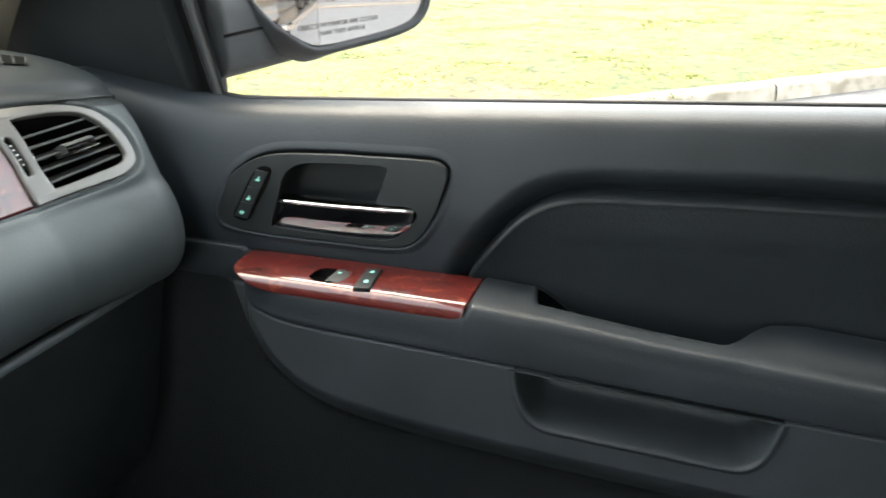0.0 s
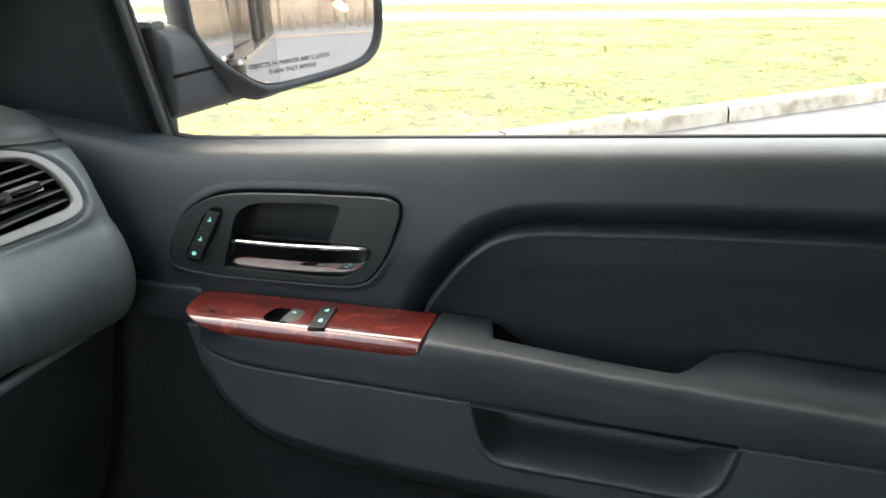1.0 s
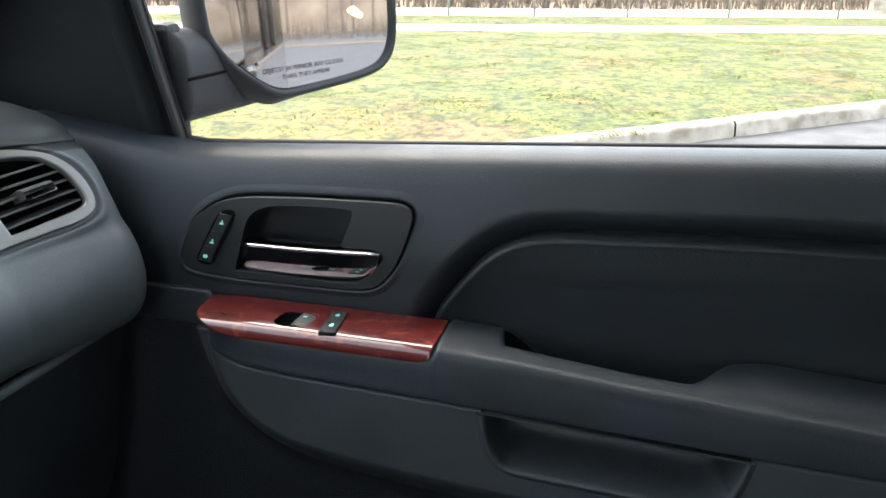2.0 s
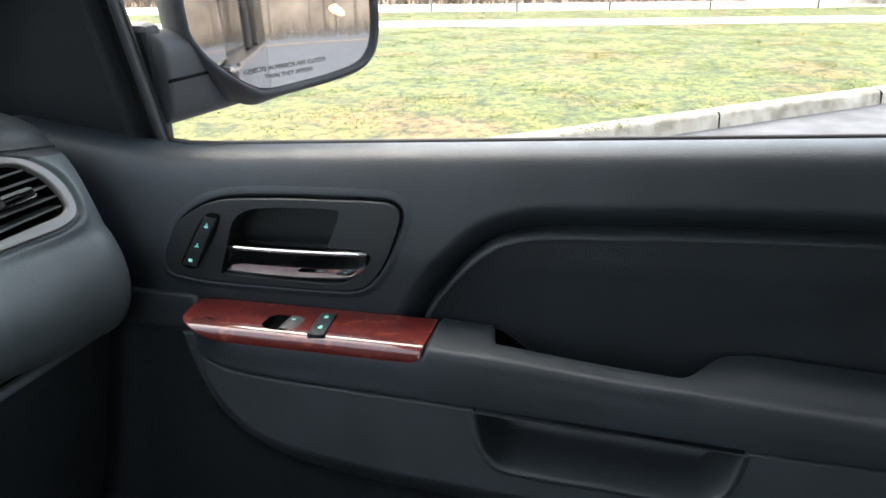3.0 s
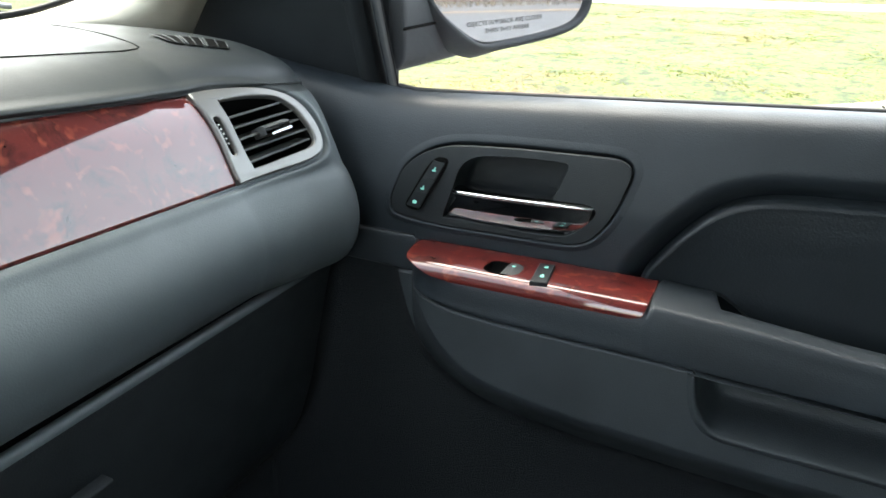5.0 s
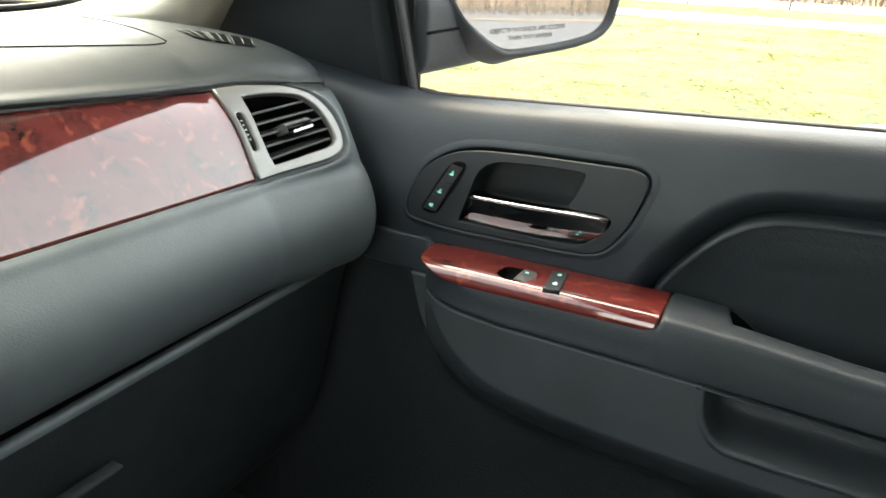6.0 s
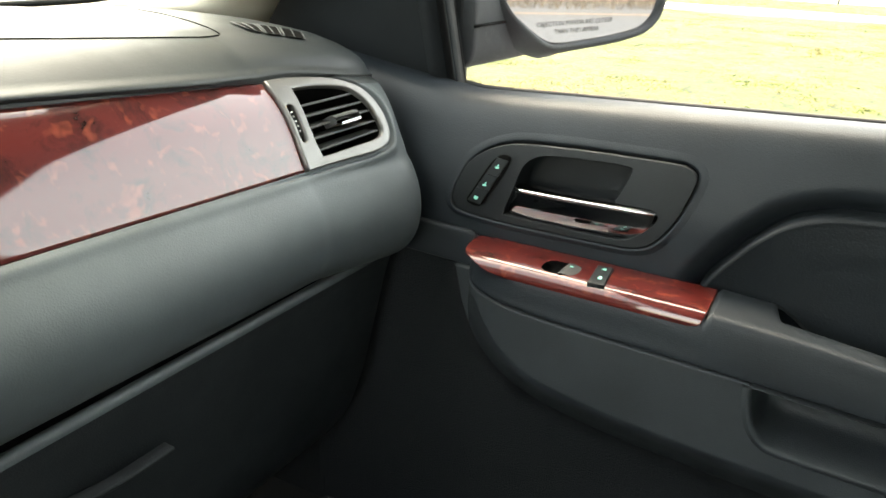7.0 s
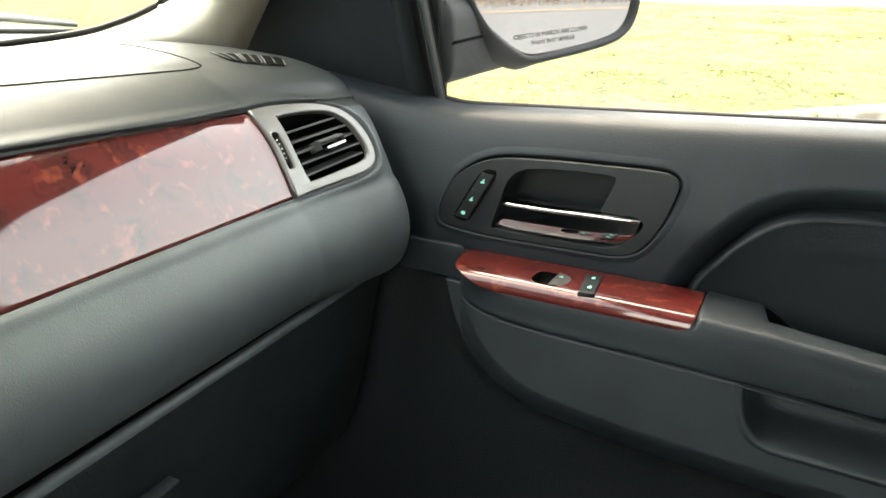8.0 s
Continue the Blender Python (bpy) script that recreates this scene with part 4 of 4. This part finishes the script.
frit_c = spline([(-0.3, 0.006), (0.3, 0.004), (0.60, 0.008), (0.735, 0.012), (0.80, 0.030), (0.850, 0.065), (0.885, 0.13), (0.905, 0.25), (0.915, 0.6), (0.917, 1.0)], 60)
fr = []
for (y, s) in frit_c:
    x = -1.13 + 0.70 * s - 0.10 * math.cos(1.5 * y) + 0.1
    fr.append((x + 0.004, y, 1.515 + 0.64 * s))
tube("black_border", fr, 0.0052, RUBBER, screen, "black border of the windscreen", 6)

wiper = thing("windscreen_wiper", car((-1.24, 0.5, 1.50)), "grey wiper arm and blade parked on the windscreen", "wiper")
tube("wiper_arm", [(-1.135, 0.805, 1.526), (-1.16, 0.70, 1.545), (-1.19, 0.55, 1.556), (-1.22, 0.30, 1.56)], [0.004, 0.006, 0.007, 0.008], STEEL, wiper)
tube("wiper_blade", [(-1.13, 0.80, 1.516), (-1.16, 0.60, 1.536), (-1.19, 0.30, 1.540)], 0.004, RUBBER, wiper, "black rubber blade")


def side_wall(name, y0, y1, mat, x0, x1, opens, label, step_in=1.2):
    """A body side from floor to roof with window openings (x from, x to)."""
    w = thing(name, car((0.5 * (x0 + x1), y0, 0.6)), label, "car side", "structure")
    lo_z, sill_z, head_z, top_z = 0.60, 1.44, 2.05, 2.17
    a, b = opens[0]
    for p0, p1, up in ((x0, a, sill_z), (a, b, step_in), (b, x1, sill_z)):
        block("side_panel", (p0, y0, lo_z), (p1, y1, up), mat, w, bevel=0.01)
    block("roof_rail", (x0, y0, head_z), (x1, y1, top_z), mat, w, bevel=0.01)
    cuts = [x0] + [c for o in opens for c in o] + [x1]
    for a, b in zip(cuts[::2], cuts[1::2]):
        if b - a > 0.01:
            block("body_pillar", (a, y0, sill_z), (b, y1, head_z), mat, w, bevel=0.008)
    return w


block("side_skin", (0.805, 0.93, 0.55), (3.25, 1.03, 1.45), PAINT, None, bevel=0.02)
skin = bpy.data.objects["side_skin"]
tagged(skin, "dark glossy painted rear body side", "car side", kind="structure").name = "wall_passenger_side"
rear_win = thing("window_2", car((2.0, 0.98, 1.7)), "dark framed rear side windows of the car", "car window", "structure")
for a, b in ((0.805, 0.825), (2.25, 2.28), (2.95, 3.25)):
    block("window_post", (a, 0.93, 1.45), (b, 1.0, 2.06), PAINT, rear_win, bevel=0.01)
for a, b in ((0.825, 2.25), (2.28, 2.95)):
    q = block("pane", (a, 0.975, 1.45), (b, 0.981, 2.06), PRIVACY, rear_win, "tinted rear glass", bevel=0)
block("chrome_strip", (0.805, 1.028, 1.445), (3.25, 1.042, 1.458), CHROME, rear_win, "bright chrome belt strip", bevel=0.003)
block("pull_handle", (1.05, 1.034, 1.30), (1.28, 1.075, 1.335), CHROME, skin, "chrome exterior pull handle", bevel=0.012)
block("outer_skin", (-0.72, 1.002, 0.55), (0.80, 1.04, 1.395), PAINT, door, "dark glossy painted outer door skin", bevel=0.015)
block("outer_handle", (0.53, 1.038, 1.29), (0.75, 1.082, 1.325), CHROME, door, "chrome exterior door handle", bevel=0.012)
block("outer_strip", (-0.55, 1.004, 1.396), (0.80, 1.034, 1.406), RUBBER, door, "black outer belt moulding", bevel=0.003)
block("window_header", (-0.60, 0.90, 2.04), (0.80, 1.0, 2.17), SAIL, door, "dark upper window frame", bevel=0.01)
# Out of view; openings and the wide pillar are sized to shape cabin light.
far_side = side_wall("wall_driver_side", -1.16, -1.06, LOWER, -1.2, 3.25, [(-0.55, 0.12), (0.90, 1.75), (1.85, 2.95)], "dark unseen driver-side body wall, window openings sized to shape the cabin light")
for a, b in ((0.90, 1.75), (1.85, 2.95)):
    block("pane", (a, -1.11, 1.44), (b, -1.105, 2.06), PRIVACY, far_side, "tinted rear glass", bevel=0)
rear = thing("wall_rear", car((3.3, 0, 0.6)), "dark tailgate wall with window opening", "tailgate", "structure")
block("tail_panel", (3.25, -1.16, 0.55), (3.33, 1.03, 1.44), LOWER, rear)
block("tail_pane", (3.28, -1.16, 1.44), (3.286, 1.03, 2.06), PRIVACY, rear, "tinted rear glass", bevel=0)
block("tail_header", (3.25, -1.16, 2.06), (3.33, 1.03, 2.17), LOWER, rear)
tagged(block("ceiling", (-0.45, -1.16, 2.19), (3.33, 1.03, 2.25), HEADLINER, bevel=0.01), "pale grey cloth headliner", "ceiling", kind="structure")
tagged(block("floor", (-1.6, -1.16, 0.52), (3.33, 1.0, 0.60), CARPET, bevel=0.01), "black carpeted car floor", "floor", kind="structure")
tagged(block("wall_kick", (-1.62, 0.90, 0.55), (-0.78, 0.985, 1.44), CARPET, bevel=0.01), "dark carpeted kick wall ahead of the door", "kick panel", kind="structure")
tagged(block("wall_front", (-1.62, -1.16, 0.55), (-1.22, 1.0, 1.488), LOWER, bevel=0.01), "dark bulkhead under the windscreen", "bulkhead", kind="structure")

# ---- the outside mirror ----
MN = Vector((0.8387, -0.5446, 0.038)).normalized()
MT = Vector((0.5446, 0.8387, 0))
MU = MT.cross(MN) if MT.cross(MN).z > 0 else MN.cross(MT)
M0 = Vector((-0.434, 1.271, 1.51))
mirror = thing("side_mirror", car((-0.60, 1.08, 1.40)), "dark plastic door mirror on its arm outside the window", "door mirror")


def on_mirror(a, b, c=0.0):
    return tuple(M0 + float(a) * MT + float(b) * MU + float(c) * MN)


MG = spline([(-0.240, 0.125), (-0.2395, 0.078), (-0.2365, 0.060), (-0.2257, 0.0417), (-0.2029, 0.015), (-0.1672, -0.0121), (-0.1385, -0.0282), (-0.1159, -0.0331), (-0.0744, -0.0308), (0.0071, -0.0215), (0.0640, -0.0095), (0.0915, 0.0090), (0.1035, 0.036), (0.1070, 0.0648), (0.106, 0.11), (0.098, 0.150), (0.05, 0.172), (-0.10, 0.176), (-0.215, 0.165)], 120, True)
mc = np.array((-0.07, 0.07))
plate("mirror_glass", [MG], 0.002, 0.0, lambda u, v, w: on_mirror(u, v, w - 0.002), MIRROR, mirror, "silvered mirror glass")
grow = lambda k: [(mc[0] + (u - mc[0]) * (1 + k), mc[1] + (v - mc[1]) * (1 + 1.5 * k) - 0.04 * max(0, k)) for u, v in MG]
shell = []
for c, k in ((-0.004, 0.0), (0.006, 0.010), (0.010, 0.034), (0.008, 0.056), (0.0, 0.080), (-0.02, 0.096), (-0.05, 0.085), (-0.08, 0.0), (-0.10, -0.14), (-0.112, -0.40), (-0.116, -0.97)):
    q = float(step((0.012 - c) / 0.035))
    ring = []
    for u, v in grow(k):
        s = float(step((-0.06 - u) / 0.14)) * q
        ring.append((u - 0.004 * s, v - 0.018 * s * float(step((0.09 - v) / 0.1))))
    shell.append([on_mirror(u, v, c) for u, v in ring + ring[:1]])
sheet("mirror_housing", shell, MIRROR_PLASTIC, mirror, "dark grained mirror housing")
arm = []
for t in np.linspace(0, 1, 16):
    y = 1.003 + 0.187 * t
    cx, top_z, bot_z, hw = -0.672 + 0.045 * t, 1.585 - 0.02 * t, 1.437 + 0.005 * t, 0.104 - 0.016 * t
    arm.append([(cx + hw * math.copysign(abs(math.cos(a)) ** 0.45, math.cos(a)), y, 0.5 * (top_z + bot_z) + 0.5 * (top_z - bot_z) * math.copysign(abs(math.sin(a)) ** 0.45, math.sin(a))) for a in np.linspace(0, 2 * math.pi, 41)])
arm = [[(-0.672, 1.003, 1.5125)] * 41] + arm
sheet("mirror_arm", arm, MIRROR_PLASTIC, mirror, "dark plastic folding arm")
tube("arm_seam", [(-0.5675 + 0.0175 * t, 1.004 + 0.112 * t, 1.5095 + 0.003 * t) for t in np.linspace(0, 1, 5)], 0.0025, GAP, mirror, "dark joint of the arm", 6)
block("mirror_base", (-0.83, 0.995, 1.36), (-0.585, 1.035, 1.590), MIRROR_PLASTIC, mirror, "dark plastic mirror foot on the door", bevel=0.012)


def lettering(text, a0, a1, b, parent):
    cu = bpy.data.curves.new("lettering", "FONT")
    cu.body, cu.size, cu.align_x = text, 0.0125, "LEFT"
    tmp = bpy.data.objects.new("lettering", cu)
    me = bpy.data.meshes.new_from_object(tmp)
    bpy.data.objects.remove(tmp)
    xs_ = [v.co.x for v in me.vertices]
    lo, hi = min(xs_), max(xs_)
    for v in me.vertices:
        v.co = car(on_mirror(a0 + (v.co.x - lo) / (hi - lo) * (a1 - a0), b + v.co.y * 0.85 + 0.04 * (v.co.x - lo), 0.0006))
    me.materials.clear()
    me.materials.append(PRINT)
    me.name = "lettering"
    ob = new("lettering", me)
    ob.parent = parent
    ob["label"] = "dark etched warning words"
    ob.matrix_parent_inverse = parent.matrix_basis.inverted()


lettering("OBJECTS IN MIRROR ARE CLOSER", -0.156, 0.002, -0.0078, mirror)
lettering("THAN THEY APPEAR", -0.120, -0.026, -0.0190, mirror)
plate("signal_lamp", [spline([(0.018, 0.086), (0.030, 0.091), (0.040, 0.084), (0.047, 0.078), (0.044, 0.072), (0.032, 0.075), (0.022, 0.080)], 24, True)], 0.0008, 0, lambda u, v, w: on_mirror(u, v, 0.0006 + w), AMBER, mirror, "lit amber signal mark in the glass")

# ---- outside: car park, kerb, lawn, footpath, fence, woods ----
KD = Vector((0.742, 0.670, 0)).normalized()
KN = Vector((-KD.y, KD.x, 0))
K0 = Vector((0.90, 7.46, 0))
tagged(raw("ground", [(-400, -400, -0.02), (400, -400, -0.02), (400, 400, -0.02), (-400, 400, -0.02)], [(0, 1, 2, 3)], LITTER, smooth=False), "flat brown ground under the far woods", "ground", kind="structure")


def field(name, corners, z, mat, label, category):
    """A flat sheet of ground, divided finely enough to roll a little."""
    a, b, c, d = (Vector(p) for p in corners)
    n, m = 60, 24
    g = [[tuple(a.lerp(b, float(u)).lerp(d.lerp(c, float(u)), float(v))) for v in np.linspace(0, 1, m)] for u in np.linspace(0, 1, n)]
    g = np.array([[(x, y, z + 0.02 * noise.noise((x * 0.35, y * 0.35, 3.0))) for x, y, _ in row] for row in np.array(g)])
    return tagged(sheet(name, g, mat, in_car=False), label, category, kind="structure")


def along(s, d, z=0.0):
    return K0 + float(s) * KD + float(d) * KN + Vector((0, 0, float(z)))


tagged(raw("road", [tuple(along(-60, -60, 0)), tuple(along(60, -60, 0)), tuple(along(60, 0.02, 0)), tuple(along(-60, 0.02, 0))], [(0, 1, 2, 3)], ASPHALT, smooth=False), "grey worn asphalt car park", "road", kind="structure")
kerb = thing("kerb", K0, "pale weathered concrete kerb along the lawn", "kerb", "structure")
for k in range(-9, 9):
    s0, s1 = 2.4 * k + 0.012, 2.4 * (k + 1) - 0.012
    sec = [(0.0, -0.05), (0.012, 0.115), (0.022, 0.135), (0.045, 0.150), (0.16, 0.155), (0.19, 0.150), (0.20, 0.05)]
    rows = [[tuple(along(s, d + 0.006 * random.uniform(-1, 1), z + 0.004 * random.uniform(-1, 1))) for d, z in sec] for s in np.linspace(s0, s1, 13)]
    st = sheet("kerb_stone", rows, CONCRETE, kerb, in_car=False)
P0 = Vector((-5.0, 16.4, 0))
PD = Vector((0.967, 0.255, 0)).normalized()
PN = Vector((-PD.y, PD.x, 0))
lawn_z = 0.13
bm_pts = [along(-40, 0.19), along(26, 0.19), P0 + 60 * PD, P0 - 60 * PD]
field("lawn", bm_pts, lawn_z, TURF, "patchy green and straw lawn", "lawn")
path_ob = thing("footpath", P0, "pale concrete footpath across the grass", "footpath", "structure")
for k in range(-14, 20):
    a, b = P0 + PD * (1.5 * k + 0.008), P0 + PD * (1.5 * (k + 1) - 0.008)
    bm = bmesh.new()
    vs = [bm.verts.new((*p.xy, z)) for z in (0.05, 0.152) for p in (a, b, b + 1.75 * PN, a + 1.75 * PN)]
    for f in ((4, 5, 6, 7), (0, 1, 5, 4), (1, 2, 6, 5), (2, 3, 7, 6), (3, 0, 4, 7)):
        bm.faces.new([vs[i] for i in f])
    part("slab", bm, PALE, path_ob)
field("verge", [P0 - 60 * PD + 1.75 * PN, P0 + 60 * PD + 1.75 * PN, P0 + 60 * PD + 5.6 * PN, P0 - 60 * PD + 5.6 * PN], 0.13, TURF, "narrow green grass verge beyond the footpath", "verge")
field("far_road", [P0 - 60 * PD + 5.6 * PN, P0 + 60 * PD + 5.6 * PN, P0 + 60 * PD + 9.6 * PN, P0 - 60 * PD + 9.6 * PN], 0.12, PALE, "pale gravel track beyond the fence", "track")

tagged(raw("pavement", [(42, -60, 0.03), (44.5, -60, 0.03), (44.5, 80, 0.03), (42, 80, 0.03)], [(0, 1, 2, 3)], LITTER, smooth=False), "tan strip along the far edge of the car park", "pavement", kind="structure")
fence = thing("fence", (0, 23.5, 0.1), "thin galvanised steel wire fence on slim posts", "fence")
F0 = Vector((-0.64, 23.15, 0.1))
FD = Vector((0.975, 0.22, 0)).normalized()
for k in range(-12, 13):
    p = F0 + FD * (2.72 * k + 0.10 * min(k * k, 9))
    h = 1.75
    post = tube("fence_post", [p, p + Vector((0, 0, h))], 0.028, STEEL, fence, "", 8, False)
for z in (0.55, 1.1, 1.7):
    tube("fence_wire", [F0 - FD * 33 + Vector((0, 0, z)), F0 + FD * 33 + Vector((0, 0, z))], 0.006, STEEL, fence, "", 5, False)

blocks = thing("concrete_block", (7.0, 27.3, 0.1), "pale concrete block lying beyond the fence", "concrete block")
block("block_body", (6.5, 26.9, 0.1), (9.4, 27.5, 0.62), CONCRETE, blocks, bevel=0.03, in_car=False)
block("block_cap", (6.3, 26.8, 0.62), (9.6, 27.6, 0.78), CONCRETE, blocks, bevel=0.03, in_car=False)


def grass(name, count, spot, height, label, blades=5):
    """Short leaning blades in tufts; spot gives a place on the ground."""
    rng = np.random.default_rng(count)
    at = np.repeat(np.array([spot() for _ in range(count)]), blades, 0)
    n = len(at)
    a, r, b = rng.uniform(0, 6.283, n), rng.uniform(0, 0.10, n), rng.uniform(0, 6.283, n)
    h, w = height * rng.uniform(0.5, 1.35, n), rng.uniform(0.003, 0.007, n)
    root = at + np.stack([r * np.cos(a), r * np.sin(a), 0 * r], -1)
    side = np.stack([w * np.cos(b), w * np.sin(b), 0 * w], -1)
    over = np.stack([-np.sin(b) * h, np.cos(b) * h, 0 * h], -1) * rng.uniform(1.6, 3.6, n)[:, None]
    up = np.stack([0 * h, 0 * h, h], -1)
    v = np.stack([root - side, root + side, root + 0.45 * over + 0.75 * up + 0.7 * side, root + over + up], 1).reshape(-1, 3)
    i = 4 * np.arange(n)[:, None]
    f = np.concatenate([i + np.array([[0, 1, 2]]), i + np.array([[0, 2, 3]])])
    return tagged(raw(name, v.tolist(), f.tolist(), BLADE, smooth=False), label, "grass", kind="stuff")


def on_lawn():
    while True:
        x, y = random.uniform(-9, 10), random.uniform(5.5, 18.5)
        p = Vector((x, y, 0)) - K0
        if p.dot(KN) > 0.20 and (Vector((x, y, 0)) - P0).dot(PN) < -0.02:
            if random.random() < 0.12 + 0.8 * (noise.noise((x * 1.1, y * 1.1, 1.0)) + 0.8 * noise.noise((x * 3.7, y * 3.7, 5.0))):
                return x, y, lawn_z + 0.02 * noise.noise((x * 0.35, y * 0.35, 3.0)) - 0.002


grass("lawn_grass", 11000, on_lawn, 0.011, "short patchy green lawn grass")


def on_verge():
    p = P0 + PD * random.uniform(-12, 24) + PN * random.uniform(1.8, 5.5)
    return p.x, p.y, 0.13


grass("verge_grass", 4000, on_verge, 0.014, "short grass of the verge")


def kerb_weed():
    p = K0 + KD * random.choice((-0.02, -1.25, -1.45)) + KD * random.uniform(-0.15, 0.15) + KN * random.uniform(0.0, 0.2)
    return p.x, p.y, 0.14


grass("kerb_weeds", 26, kerb_weed, 0.022, "dry weeds in the kerb joints")


# ---- bare autumn woods ----
def tree_parts(seed, high):
    rng = random.Random(seed)
    v, f = [], []

    def limb(p, d, r, length, depth):
        n = 5
        sides = 6 if depth == 0 else 4 if depth == 1 else 3
        base = len(v)
        q, e = Vector(p), Vector(d)
        pts = []
        for i in range(n):
            t = i / (n - 1)
            a = e.orthogonal().normalized()
            b = e.cross(a)
            rr = r * (1 - 0.75 * t)
            for k in range(sides):
                w = 2 * math.pi * k / sides
                v.append(tuple(q + rr * (math.cos(w) * a + math.sin(w) * b)))
            pts.append((q.copy(), e.copy(), rr))
            q = q + e * (length / (n - 1))
            e = (e + Vector((rng.uniform(-1, 1), rng.uniform(-1, 1), rng.uniform(-0.2, 0.5))) * 0.14).normalized()
        for i in range(n - 1):
            for k in range(sides):
                f.append((base + i * sides + k, base + i * sides + (k + 1) % sides, base + (i + 1) * sides + (k + 1) % sides, base + (i + 1) * sides + k))
        if depth < 3:
            for _ in range((11, 6, 5)[depth]):
                i = rng.randint(1 if depth else 2, n - 1)
                o, od, orr = pts[i]
                s = Vector((rng.uniform(-1, 1), rng.uniform(-1, 1), rng.uniform(0.0, 0.9))).normalized()
                limb(o, (od * 0.5 + s).normalized(), max(orr * 0.55, 0.008), length * rng.uniform(0.28, 0.5), depth + 1)
        return base

    limb((0, 0, -0.1), (rng.uniform(-0.05, 0.05), rng.uniform(-0.05, 0.05), 1), 0.11 * high / 10, high * 0.75, 0)
    cut = 5 * 6
    tf = [q for q in f if max(q) < cut]
    cf = [tuple(i - cut for i in q) for q in f if min(q) >= cut]
    return v[:cut], tf, v[cut:], cf


protos = []
for seed, high in ((1, 6.0), (2, 7.2), (3, 5.4), (4, 7.8)):
    tv, tf, cv, cf = tree_parts(seed, high)
    tr = thing("tree", (0, 0, 0), "bare brown autumn tree at the edge of the woods", "tree", group="woods")
    raw("trunk", tv, tf, BARK, tr)
    raw("crown", cv, cf, BARK, tr, "bare branches and twigs", False)
    protos.append(tr)
spots = []
for k in range(150):
    s, d = random.uniform(-45, 45), random.uniform(10.2, 24)
    spots.append(P0 + PD * s + PN * d)
for k in range(70):
    spots.append(Vector((random.uniform(58, 84), random.uniform(-20, 50), 0)))
for k, p in enumerate(spots):
    m = Matrix.Translation((p.x, p.y, 0.0)) @ Matrix.Rotation(random.uniform(0, 6.28), 4, "Z") @ Matrix.Scale(1.0 if k < 150 else 1.5, 4)
    if k < 4:
        protos[k].matrix_basis = m
    else:
        copy_thing(protos[k % 4], m)


def brush_spot():
    if random.random() < 0.4:
        return Vector((random.uniform(52, 80), random.uniform(-25, 50), 0))
    return P0 + PD * random.uniform(-40, 45) + PN * random.uniform(9.8, 20)


bv, bf = [], []
for _ in range(16000):
    p = brush_spot()
    h = random.uniform(0.4, 2.2)
    a = random.uniform(0, 6.28)
    w = 0.02
    tip = p + Vector((random.uniform(-0.5, 0.5), random.uniform(-0.5, 0.5), h))
    i = len(bv)
    bv += [(p.x - w * math.cos(a), p.y - w * math.sin(a), 0), (p.x + w * math.cos(a), p.y + w * math.sin(a), 0), tuple(tip)]
    bf.append((i, i + 1, i + 2))
tagged(raw("brushwood", bv, bf, BARK, smooth=False), "dry brown undergrowth below the trees", "undergrowth", kind="stuff")
FAR = patchy("far_woods", [(0.3, (0.13, 0.1, 0.08)), (0.7, (0.3, 0.25, 0.2))], 0.25, 1.0, 2.0, 0.8)[0]
bd = np.array([[(95 * math.sin(a), 95 * math.cos(a), z * (13 + 3 * noise.noise((a * 9, 0, 0))) - 0.5) for z in np.linspace(0, 1, 6)] for a in np.linspace(-1.3, 2.6, 90)])
tagged(sheet("backdrop", bd, FAR, in_car=False), "distant brown bare woods", "woods", kind="structure")
